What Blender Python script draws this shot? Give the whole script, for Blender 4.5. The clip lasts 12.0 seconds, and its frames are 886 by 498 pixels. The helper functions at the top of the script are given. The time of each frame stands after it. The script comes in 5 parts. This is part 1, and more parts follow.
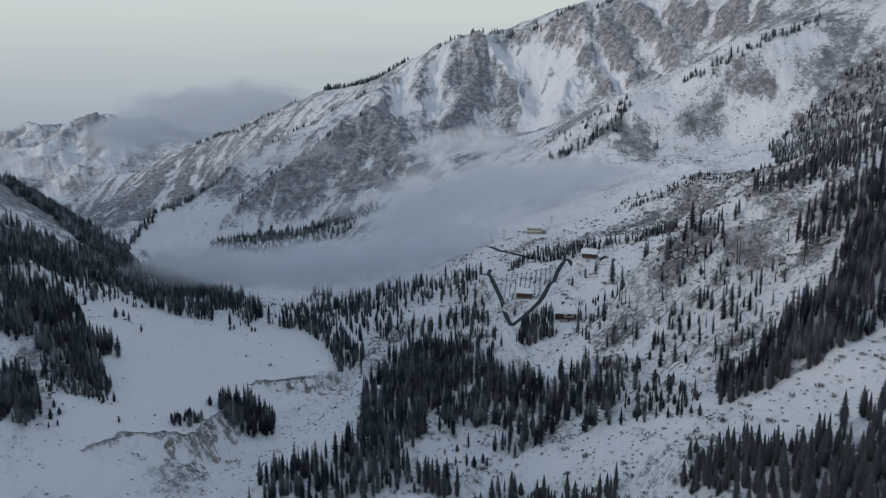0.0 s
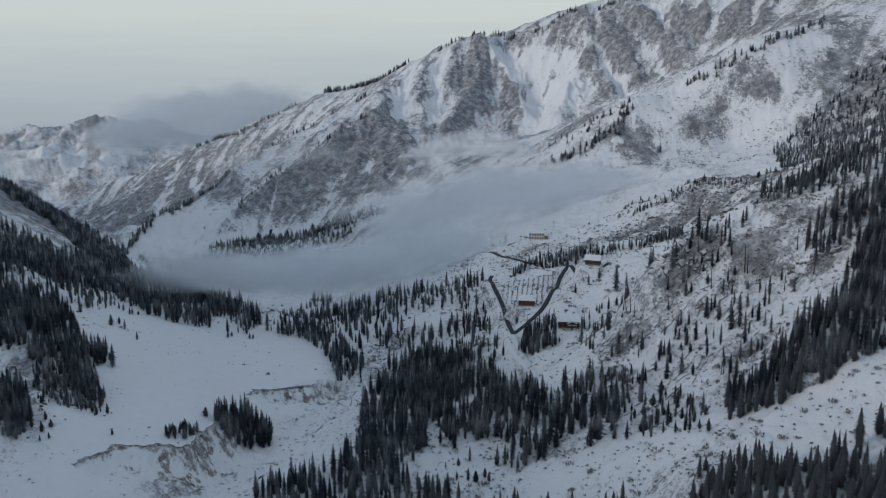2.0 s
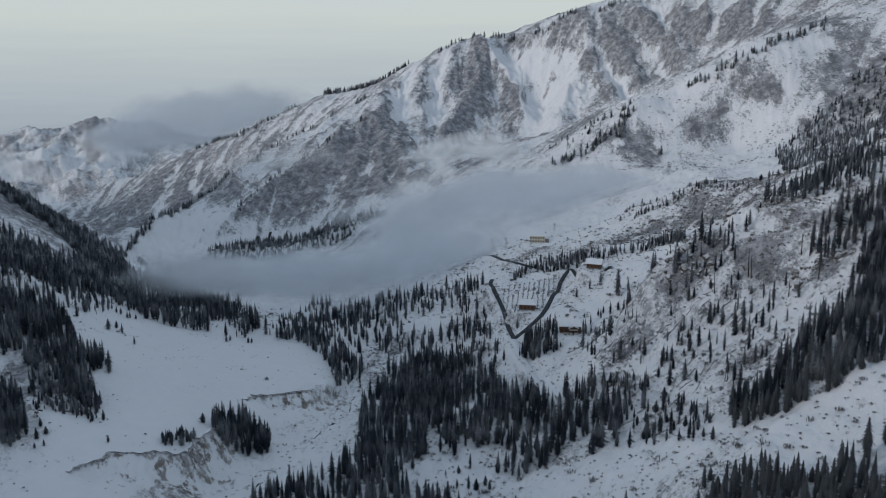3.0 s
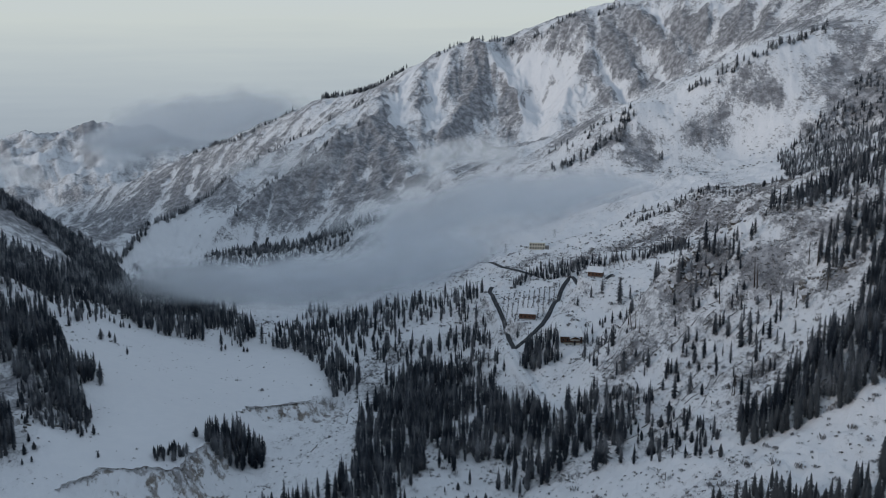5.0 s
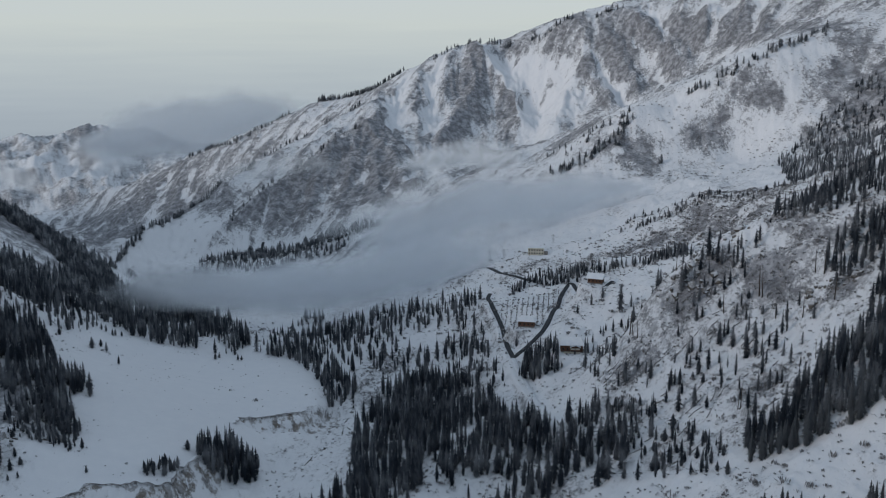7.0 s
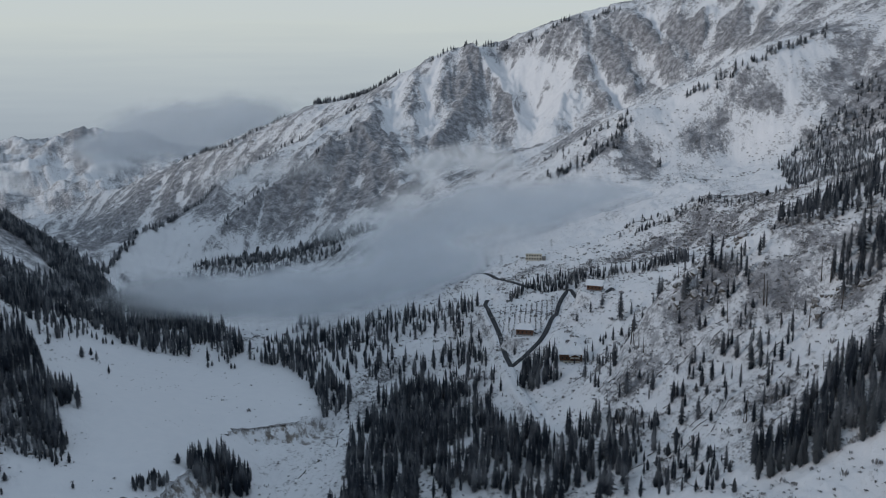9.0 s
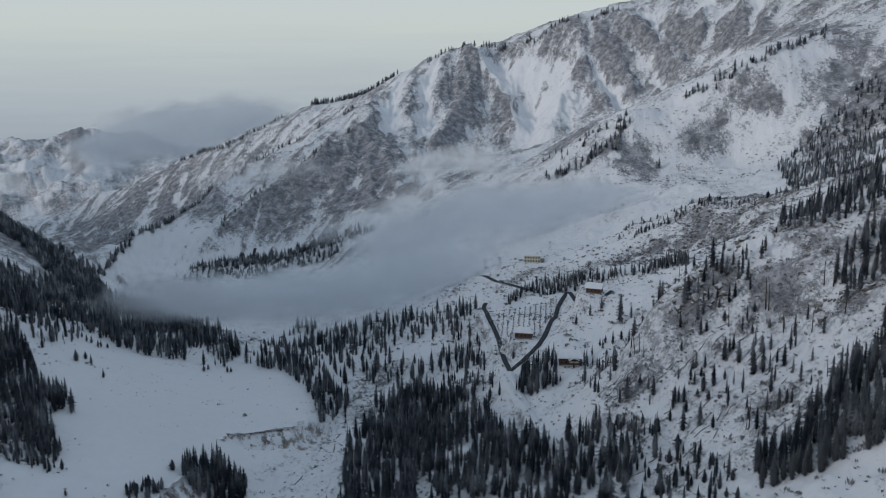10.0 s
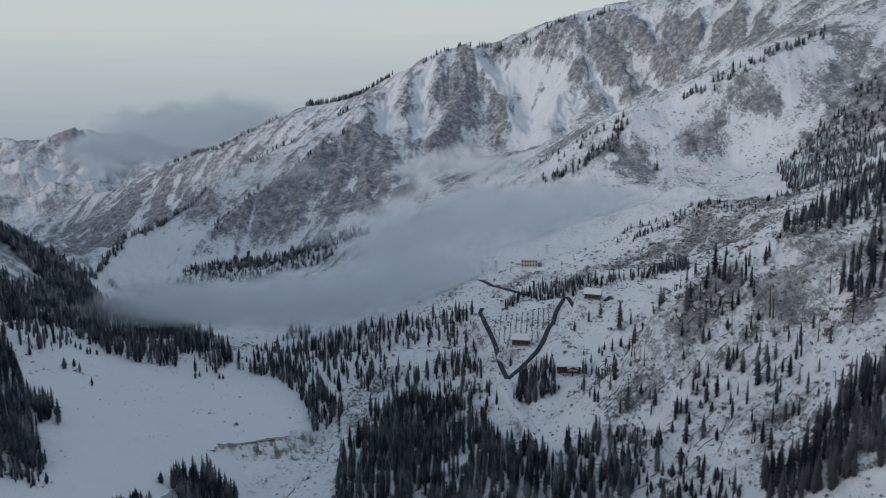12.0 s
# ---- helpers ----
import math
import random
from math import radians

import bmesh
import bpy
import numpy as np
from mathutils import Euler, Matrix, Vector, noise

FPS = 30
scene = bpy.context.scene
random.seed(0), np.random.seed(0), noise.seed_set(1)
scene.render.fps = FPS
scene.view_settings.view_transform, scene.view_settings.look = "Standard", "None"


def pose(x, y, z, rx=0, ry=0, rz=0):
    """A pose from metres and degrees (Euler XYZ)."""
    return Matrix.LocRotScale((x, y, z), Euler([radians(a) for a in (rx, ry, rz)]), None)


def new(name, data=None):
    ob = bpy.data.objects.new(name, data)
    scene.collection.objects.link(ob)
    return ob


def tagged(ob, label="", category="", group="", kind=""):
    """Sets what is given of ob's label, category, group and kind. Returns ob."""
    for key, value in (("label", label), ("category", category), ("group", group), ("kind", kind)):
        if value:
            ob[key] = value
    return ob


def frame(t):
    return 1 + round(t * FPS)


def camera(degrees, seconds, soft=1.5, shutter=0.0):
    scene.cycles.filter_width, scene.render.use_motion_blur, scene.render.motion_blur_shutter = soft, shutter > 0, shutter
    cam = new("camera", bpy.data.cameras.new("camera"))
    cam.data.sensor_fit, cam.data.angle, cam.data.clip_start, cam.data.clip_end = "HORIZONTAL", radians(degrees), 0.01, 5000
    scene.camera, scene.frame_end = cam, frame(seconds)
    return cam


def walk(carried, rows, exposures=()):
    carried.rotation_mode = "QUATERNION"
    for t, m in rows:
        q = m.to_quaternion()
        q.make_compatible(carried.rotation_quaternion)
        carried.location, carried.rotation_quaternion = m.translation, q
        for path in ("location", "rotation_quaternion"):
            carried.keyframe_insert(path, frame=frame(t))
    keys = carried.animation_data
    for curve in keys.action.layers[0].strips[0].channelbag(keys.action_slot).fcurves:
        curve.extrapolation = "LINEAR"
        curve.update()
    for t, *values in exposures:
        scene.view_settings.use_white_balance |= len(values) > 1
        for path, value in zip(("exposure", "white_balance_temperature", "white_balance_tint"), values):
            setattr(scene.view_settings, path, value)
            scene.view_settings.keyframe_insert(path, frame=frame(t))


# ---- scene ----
cam = camera(50, 12.0, soft=1.0)
PATH = [
    (0.0, 0.00, 0.00, 300.00, -0.000, -12.281, 0.002),
    (0.5, -0.00, 3.45, 300.21, 0.026, -12.248, 0.012),
    (1.0, -0.00, 6.91, 300.42, 0.044, -12.225, 0.003),
    (1.5, -0.00, 10.38, 300.64, 0.054, -12.212, -0.009),
    (2.0, -0.00, 13.87, 300.86, 0.052, -12.168, -0.010),
    (2.5, 0.00, 17.37, 301.08, 0.054, -12.127, -0.010),
    (3.0, 0.00, 20.87, 301.30, 0.053, -12.083, -0.011),
    (5.0, 0.01, 34.94, 302.16, -0.030, -11.881, -0.084),
    (5.5, 0.02, 38.47, 302.36, -0.061, -11.840, -0.107),
    (6.0, 0.02, 42.00, 302.55, -0.098, -11.809, -0.116),
    (6.5, 0.02, 45.54, 302.74, -0.139, -11.785, -0.130),
    (7.0, 0.03, 49.07, 302.93, -0.190, -11.755, -0.133),
    (9.0, 0.06, 63.26, 303.63, -0.408, -11.637, -0.182),
    (9.5, 0.07, 66.83, 303.80, -0.468, -11.618, -0.199),
    (10.0, 0.09, 70.41, 303.98, -0.532, -11.613, -0.184),
    (10.5, 0.11, 74.00, 304.16, -0.601, -11.607, -0.158),
    (11.0, 0.13, 77.60, 304.34, -0.665, -11.604, -0.171),
    (11.5, 0.15, 81.22, 304.54, -0.732, -11.595, -0.162),
    (12.0, 0.18, 84.87, 304.75, -0.798, -11.597, -0.177),
]
# seconds, place, heading to the left, tilt, lean
walk(cam, [(t, pose(x, y, z, 90 + tilt, 0, turn) @ pose(0, 0, 0, 0, 0, lean)) for t, x, y, z, turn, tilt, lean in PATH],
     exposures=[(0, -0.02), (5, -0.05), (9, -0.08), (12, -0.09)])

# ---- daylight: a pale high overcast over a sea of cloud, with a weak, wide sun ----
SUN_UP, SUN_ROUND = 13.0, -115.0
world = bpy.data.worlds.new("overcast")
scene.world = world
world.use_nodes = True
wn, wl = world.node_tree.nodes, world.node_tree.links
back = wn["Background"]
sky = wn.new("ShaderNodeTexSky")
sky.sky_type, sky.sun_disc = "NISHITA", False
sky.sun_elevation, sky.sun_rotation = radians(SUN_UP), radians(SUN_ROUND)
coord = wn.new("ShaderNodeTexCoord")
parts = wn.new("ShaderNodeSeparateXYZ")
wl.new(coord.outputs["Generated"], parts.inputs[0])
# long flat streaks of stratus
stretch = wn.new("ShaderNodeMapping")
stretch.inputs["Scale"].default_value = (5, 5, 90)
wl.new(coord.outputs["Generated"], stretch.inputs[0])
streaks = wn.new("ShaderNodeTexNoise")
streaks.inputs["Scale"].default_value, streaks.inputs["Detail"].default_value, streaks.inputs["Roughness"].default_value = 1.3, 6, 0.55
wl.new(stretch.outputs[0], streaks.inputs["Vector"])
wob = wn.new("ShaderNodeMath")
wob.operation = "MULTIPLY_ADD"
wob.inputs[1].default_value = 0.035
wl.new(streaks.outputs["Fac"], wob.inputs[0])
wl.new(parts.outputs["Z"], wob.inputs[2])
rise = wn.new("ShaderNodeMapRange")
rise.inputs["From Min"].default_value, rise.inputs["From Max"].default_value = -0.15 + 0.0175, 0.35 + 0.0175
wl.new(wob.outputs[0], rise.inputs["Value"])
ramp = wn.new("ShaderNodeValToRGB")
ramp.color_ramp.elements[0].position, ramp.color_ramp.elements[0].color = 0.0, (0.22, 0.26, 0.32, 1)
for place, tone in ((0.10, (0.30, 0.355, 0.42, 1)), (0.20, (0.40, 0.46, 0.51, 1)), (0.28, (0.48, 0.54, 0.565, 1)), (0.36, (0.56, 0.615, 0.61, 1)),
                    (0.46, (0.55, 0.61, 0.65, 1)), (0.62, (0.39, 0.455, 0.525, 1))):
    ramp.color_ramp.elements.new(place).color = tone
ramp.color_ramp.elements[-1].position, ramp.color_ramp.elements[-1].color = 1.0, (0.30, 0.365, 0.445, 1)
wl.new(rise.outputs[0], ramp.inputs["Fac"])
blue = wn.new("ShaderNodeMix")
blue.data_type = "RGBA"
blue.blend_type = "ADD"
blue.inputs["Factor"].default_value = 0.006
wl.new(ramp.outputs["Color"], blue.inputs["A"])
wl.new(sky.outputs[0], blue.inputs["B"])
wl.new(blue.outputs["Result"], back.inputs["Color"])
back.inputs["Strength"].default_value = 1.01

sun = new("sun", bpy.data.lights.new("sun", "SUN"))
sun.data.energy, sun.data.angle, sun.data.color = 1.15, radians(12), (1.0, 0.90, 0.82)
sun.matrix_world = pose(0, 0, 1500, 90 - SUN_UP, 0, -SUN_ROUND + 180)
scene.cycles.transparent_max_bounces = 40

# ---- materials ----
def nodes_of(name):
    m = bpy.data.materials.new(name)
    m.use_nodes = True
    return m, m.node_tree.nodes, m.node_tree.links, m.node_tree.nodes["Principled BSDF"]


def noise_at(n, l, coord, scale, detail=5, rough=0.6, stretch=None):
    t = n.new("ShaderNodeTexNoise")
    t.inputs["Scale"].default_value, t.inputs["Detail"].default_value, t.inputs["Roughness"].default_value = scale, detail, rough
    if stretch:
        mp = n.new("ShaderNodeMapping")
        mp.inputs["Scale"].default_value = stretch
        l.new(coord, mp.inputs[0])
        coord = mp.outputs[0]
    l.new(coord, t.inputs["Vector"])
    return t.outputs["Fac"]


def mix(n, l, fac, a, b):
    m = n.new("ShaderNodeMix")
    m.data_type = "RGBA"
    for value, key in ((fac, "Factor"), (a, "A"), (b, "B")):
        if isinstance(value, (int, float)):
            m.inputs[key].default_value = value
        elif isinstance(value, tuple):
            m.inputs[key].default_value = (*value, 1)
        else:
            l.new(value, m.inputs[key])
    return m.outputs["Result"]


def calc(n, l, op, a, b=0.0, c=0.0):
    m = n.new("ShaderNodeMath")
    m.operation = op
    for k, value in enumerate((a, b, c)):
        if isinstance(value, (int, float)):
            m.inputs[k].default_value = value
        else:
            l.new(value, m.inputs[k])
    return m.outputs[0]


def span(n, l, v, a, b):
    m = n.new("ShaderNodeMapRange")
    m.interpolation_type = "SMOOTHSTEP"
    m.inputs["From Min"].default_value, m.inputs["From Max"].default_value = a, b
    l.new(v, m.inputs["Value"])
    return m.outputs[0]


def bump(n, l, bsdf, h, strength, distance):
    b = n.new("ShaderNodeBump")
    b.inputs["Strength"].default_value, b.inputs["Distance"].default_value = strength, distance
    l.new(h, b.inputs["Height"])
    l.new(b.outputs[0], bsdf.inputs["Normal"])


def land_material():
    """Snow over grey-mauve scree, turf and frosted scrub; the mesh tells where the ground is bare."""
    m, n, l, bsdf = nodes_of("snowy_ground")
    at = n.new("ShaderNodeTexCoord").outputs["Object"]
    bare = n.new("ShaderNodeAttribute")
    bare.attribute_name = "bare"
    earth = n.new("ShaderNodeAttribute")
    earth.attribute_name = "earth"
    big, mid, fine = noise_at(n, l, at, 0.02, 6, 0.65), noise_at(n, l, at, 0.11, 6, 0.7), noise_at(n, l, at, 0.6, 4, 0.7)
    v = calc(n, l, "ADD", bare.outputs["Fac"], calc(n, l, "MULTIPLY", calc(n, l, "SUBTRACT", big, 0.5), 0.7))
    v = calc(n, l, "ADD", v, calc(n, l, "MULTIPLY", calc(n, l, "SUBTRACT", mid, 0.5), 0.8))
    v = calc(n, l, "ADD", v, calc(n, l, "MULTIPLY", calc(n, l, "SUBTRACT", fine, 0.5), 0.9))
    drawn = noise_at(n, l, at, 0.2, 8, 0.72, (1.0, 0.5, 0.45))
    v = calc(n, l, "ADD", v, calc(n, l, "MULTIPLY", calc(n, l, "SUBTRACT", drawn, 0.5), 1.1))
    face = n.new("ShaderNodeAttribute")
    face.attribute_name = "face"
    grain = noise_at(n, l, at, 0.32, 6, 0.85, (1.0, 0.7, 0.7))
    thin = span(n, l, calc(n, l, "ADD", v, calc(n, l, "MULTIPLY", calc(n, l, "SUBTRACT", grain, 0.5), 2.3)), 0.26, 0.74)
    near_cover = span(n, l, v, 0.34, 0.72)
    cover = calc(n, l, "ADD", calc(n, l, "MULTIPLY", thin, face.outputs["Fac"]), calc(n, l, "MULTIPLY", near_cover, calc(n, l, "SUBTRACT", 1.0, face.outputs["Fac"])))
    snow = mix(n, l, mid, (0.74, 0.765, 0.81), (0.84, 0.855, 0.88))
    stone = mix(n, l, span(n, l, fine, 0.3, 0.7), (0.112, 0.118, 0.134), (0.235, 0.24, 0.257))
    soil = mix(n, l, span(n, l, mid, 0.3, 0.7), (0.09, 0.08, 0.071), (0.27, 0.24, 0.21))
    stone = mix(n, l, earth.outputs["Fac"], stone, soil)
    # a dusting of snow lies on the bare ground too
    stone = mix(n, l, calc(n, l, "MULTIPLY", span(n, l, noise_at(n, l, at, 0.09, 8, 0.72), 0.40, 0.66), 0.5), stone, (0.72, 0.74, 0.79))
    l.new(mix(n, l, cover, snow, stone), bsdf.inputs["Base Color"])
    bsdf.inputs["Roughness"].default_value = 0.75
    bsdf.inputs["Specular IOR Level"].default_value = 0.25
    h = calc(n, l, "ADD", calc(n, l, "MULTIPLY", mid, 1.0), calc(n, l, "MULTIPLY", fine, 0.6))
    h = calc(n, l, "ADD", h, calc(n, l, "MULTIPLY", calc(n, l, "MULTIPLY", drawn, bare.outputs["Fac"]), 2.0))
    bump(n, l, bsdf, calc(n, l, "ADD", h, calc(n, l, "MULTIPLY", cover, 0.25)), 0.55, 1.6)
    return m


def plain(name, dark, light, scale, rough=0.7, depth=0.05, frost=0.0, metal=0.0, vary=False):
    """Two tones of one surface, mottled, with fine relief; frost lies on what faces up."""
    m, n, l, bsdf = nodes_of(name)
    at = n.new("ShaderNodeTexCoord").outputs["Object"]
    one, two = noise_at(n, l, at, scale, 5, 0.65), noise_at(n, l, at, scale * 7, 3, 0.6)
    col = mix(n, l, span(n, l, calc(n, l, "MULTIPLY_ADD", two, 0.4, calc(n, l, "MULTIPLY", one, 0.6)), 0.35, 0.65), dark, light)
    if frost:
        up = n.new("ShaderNodeSeparateXYZ")
        l.new(n.new("ShaderNodeNewGeometry").outputs["Normal"], up.inputs[0])
        lie = calc(n, l, "MULTIPLY", span(n, l, calc(n, l, "ADD", up.outputs["Z"], calc(n, l, "SUBTRACT", two, 0.5)), 0.1, 0.9), frost)
        if vary:  # some trees carry more rime than others
            lie = calc(n, l, "MULTIPLY", lie, calc(n, l, "POWER", span(n, l, noise_at(n, l, at, 0.07, 2, 0.5), 0.3, 0.75), 1.5))
        col = mix(n, l, lie, col, (0.74, 0.77, 0.82))
    l.new(col, bsdf.inputs["Base Color"])
    bsdf.inputs["Roughness"].default_value, bsdf.inputs["Metallic"].default_value = rough, metal
    bsdf.inputs["Specular IOR Level"].default_value = 0.15 if rough > 0.75 else 0.4
    bump(n, l, bsdf, two, 0.4, depth)
    return m


def cloud_material(name, tone, thick, scale, stretch):
    """Thin mist: each layer lets most of the light through; 'soft' fades it out to its rim."""
    m, n, l, bsdf = nodes_of(name)
    out = n["Material Output"]
    at = n.new("ShaderNodeTexCoord").outputs["Object"]
    soft = n.new("ShaderNodeAttribute")
    soft.attribute_name = "soft"
    one = noise_at(n, l, at, scale, 6, 0.52, stretch)
    lay = calc(n, l, "ADD", calc(n, l, "MULTIPLY", calc(n, l, "SUBTRACT", one, 0.5), 2.2), calc(n, l, "MULTIPLY_ADD", soft.outputs["Fac"], 1.5, -0.3))
    body = calc(n, l, "MULTIPLY", span(n, l, lay, 0.0, 1.0), thick)
    glow, clear, through_it = n.new("ShaderNodeBsdfDiffuse"), n.new("ShaderNodeBsdfTransparent"), n.new("ShaderNodeBsdfTranslucent")
    glow.inputs["Color"].default_value = through_it.inputs["Color"].default_value = (*tone, 1)
    half, both = n.new("ShaderNodeMixShader"), n.new("ShaderNodeMixShader")
    half.inputs["Fac"].default_value = 0.4
    l.new(glow.outputs[0], half.inputs[1])
    l.new(through_it.outputs[0], half.inputs[2])
    l.new(body, both.inputs["Fac"])
    l.new(clear.outputs[0], both.inputs[1])
    l.new(half.outputs[0], both.inputs[2])
    l.new(both.outputs[0], out.inputs["Surface"])
    return m


LAND_MAT = land_material()
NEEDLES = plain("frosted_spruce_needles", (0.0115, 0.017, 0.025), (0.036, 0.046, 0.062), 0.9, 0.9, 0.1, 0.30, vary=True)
# distance haze put into the colour: paler needles, heavier frost for the far woods
FAR_NEEDLES = plain("hazed_needles_of_far_spruces", (0.022, 0.029, 0.038), (0.055, 0.066, 0.082), 0.9, 0.9, 0.1, 0.5, vary=True)
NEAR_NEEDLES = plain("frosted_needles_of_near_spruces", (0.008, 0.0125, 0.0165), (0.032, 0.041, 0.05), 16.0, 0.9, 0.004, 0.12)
BARK = plain("grey_brown_bark", (0.035, 0.03, 0.028), (0.10, 0.085, 0.075), 2.0, 0.9, 0.05, 0.3)

# ---- the lie of the land: named crest, gully and bench lines in plan (x, y, z) ----
LINES = {
    "main_crest": [(886, 1999, 548), (620, 2102, 459), (387, 2128, 390), (314, 2125, 375), (249, 2141, 357), (185, 2186, 327), (111, 2234, 315), (40, 2207, 309), (-18, 2208, 286), (-78, 2263, 260), (-127, 2317, 224), (-206, 2433, 191), (-308, 2507, 185), (-372, 2484, 147), (-452, 2436, 113), (-505, 2409, 84), (-661, 2562, 34), (-794, 2643, -19), (-938, 2682, -72), (-1089, 2770, -139), (-1176, 2810, -189)],
    "peak_rib": [(63, 2107, 246), (77, 1980, 180), (40, 1856, 128)],
    "snow_bowl": [(152, 2150, 257), (195, 1998, 168), (153, 1823, 120)],
    "second_rib": [(306, 2061, 318), (304, 1997, 260), (244, 1922, 195)],
    "upper_gully": [(425, 1938, 272), (441, 1787, 234), (345, 1799, 197)],
    "upper_rib": [(499, 1937, 360), (504, 1818, 285)],
    "inner_spur": [(-151, 2060, 196), (-209, 1990, 170), (-254, 1930, 141), (-307, 1870, 117), (-345, 1810, 94), (-375, 1770, 76), (-406, 1720, 54), (-434, 1670, 34), (-455, 1600, 19), (-479, 1560, 12), (-486, 1500, 1), (-483, 1450, -7)],
    "flank_gully": [(-311, 2145, 80), (-446, 2164, 2), (-559, 2163, -78), (-654, 2146, -137), (-720, 2112, -175)],
    "spur_face": [(-83, 1654, 93), (-179, 1625, 57), (-274, 1597, 22), (-340, 1543, 8)],
    "spur_foot": [(-279, 1529, -14), (-360, 1467, -11), (-163, 1464, 19), (-61, 1473, 62), (14, 1473, 106), (103, 1500, 139)],
    "right_crest": [(151, 1440, 144), (218, 1389, 193), (275, 1390, 222), (351, 1420, 239), (392, 1410, 265), (432, 1409, 286), (494, 1435, 312), (566, 1470, 331), (690, 1529, 365), (828, 1582, 419)],
    "right_face": [(293, 1307, 156), (400, 1317, 169), (482, 1297, 214), (533, 1229, 199), (575, 1376, 273)],
    "right_foot": [(253, 1224, 139), (316, 1185, 151), (367, 1126, 160), (432, 1090, 182)],
    "bench_edge": [(103, 1026, 101), (134, 1022, 106), (180, 1010, 122), (204, 1008, 136), (261, 969, 169), (303, 896, 184), (349, 878, 198)],
    "bench_back": [(160, 1075, 98), (225, 1068, 121), (290, 1035, 148), (340, 960, 172), (392, 945, 190)],
    "bench_face": [(246, 882, 142), (219, 915, 130), (164, 911, 114), (100, 938, 96), (59, 966, 87)],
    "near_right_crest": [(140, 640, 160), (153, 634, 172), (179, 632, 186), (198, 624, 199), (216, 624, 206), (242, 635, 207), (277, 648, 221), (308, 661, 232), (360, 666, 256)],
    "right_slope": [(177, 583, 161), (201, 550, 169), (205, 531, 173), (228, 538, 190), (236, 584, 207), (253, 580, 217), (247, 521, 200), (194, 436, 178), (219, 457, 189)],
    "mid_slope": [(136, 553, 121), (146, 551, 127), (140, 489, 125), (98, 517, 104), (107, 477, 105), (123, 664, 105), (82, 609, 90), (148, 718, 117)],
    "lodge_ground": [(67, 768, 89), (93, 694, 94), (125, 803, 115), (49, 715, 82), (45, 845, 90), (104, 824, 90), (63, 685, 85)],
    "lower_slope": [(-3, 816, 53), (32, 678, 66), (-1, 526, 74), (26, 540, 78), (62, 557, 86), (-33, 624, 64), (-45, 761, 35)],
    "strip": [(205, 423, 173), (178, 410, 163), (144, 416, 140), (114, 432, 121), (78, 457, 96), (35, 463, 75), (18, 508, 70)],
    "near_slope": [(166, 384, 147), (136, 366, 137), (107, 384, 126), (175, 351, 151), (156, 309, 143), (114, 341, 125), (80, 391, 99), (49, 433, 77)],
    "stream_bed": [(-118, 517, 45), (-107, 549, 48), (-87, 610, 45), (-69, 670, 40), (-68, 751, 36), (-96, 843, 37), (-181, 965, 30), (-232, 1063, 12), (-374, 1262, -14), (-481, 1444, -23)],
    "right_bank": [(-47, 509, 77), (-26, 494, 77), (-55, 461, 66), (5, 442, 75), (-78, 995, 28), (-152, 1015, 3), (-86, 973, 22)],
    "terrace": [(-152, 586, 68), (-185, 517, 78), (-227, 510, 81), (-221, 581, 79), (-227, 658, 81), (-220, 762, 54), (-181, 867, 30), (-249, 751, 65), (-284, 794, 66), (-134, 853, 34), (-92, 743, 44), (-139, 733, 47), (-164, 684, 55)],
    "cut_edge": [(-210, 479, 79), (-201, 508, 74), (-183, 530, 72), (-157, 543, 68), (-145, 588, 62), (-143, 684, 49), (-99, 710, 44)],
    "terrace_near": [(-242, 484, 81), (-223, 440, 74), (-194, 451, 69)],
    "cut_foot": [(-175, 465, 64), (-147, 504, 55), (-128, 550, 51), (-108, 620, 43)],
    "left_slope": [(-323, 705, 105), (-275, 697, 94), (-356, 823, 106), (-332, 842, 80), (-235, 548, 89), (-298, 609, 90), (-420, 878, 104), (-333, 930, 60), (-318, 967, 41)],
    "left_crest": [(-698, 1263, 187), (-626, 1333, 107), (-598, 1353, 85), (-564, 1370, 59), (-530, 1380, 34), (-501, 1395, 12), (-482, 1432, -14)],
    "spur_edge": [(-148, 1865, 157), (-182, 1820, 139), (-217, 1760, 111), (-265, 1730, 82), (-299, 1690, 65), (-325, 1640, 43), (-349, 1590, 20), (-372, 1545, -1)],
    "left_shoulder": [(-547, 1200, 108), (-518, 1225, 85), (-487, 1250, 55), (-471, 1280, 25)],
    "far_left_valley": [(-965, 2559, -168), (-1203, 2955, -228)],
    "far_hill_crest": [(-2285, 4247, -169), (-1982, 4258, -122), (-1830, 4266, -83), (-1704, 4272, -56), (-1577, 4275, -43), (-1464, 4267, -78), (-1325, 4261, -108), (-1161, 4302, -152), (-942, 4346, -188)],
    "far_hill_foot": [(-1757, 3456, -280), (-1507, 3460, -259), (-1320, 3469, -219), (-1112, 3473, -198), (-972, 3582, -171)],
    "behind_left_crest": [(-900, 1650, 60), (-730, 1640, -30), (-640, 1560, -10), (-600, 1700, -80), (-800, 1950, -110), (-1000, 2200, -120)],
}
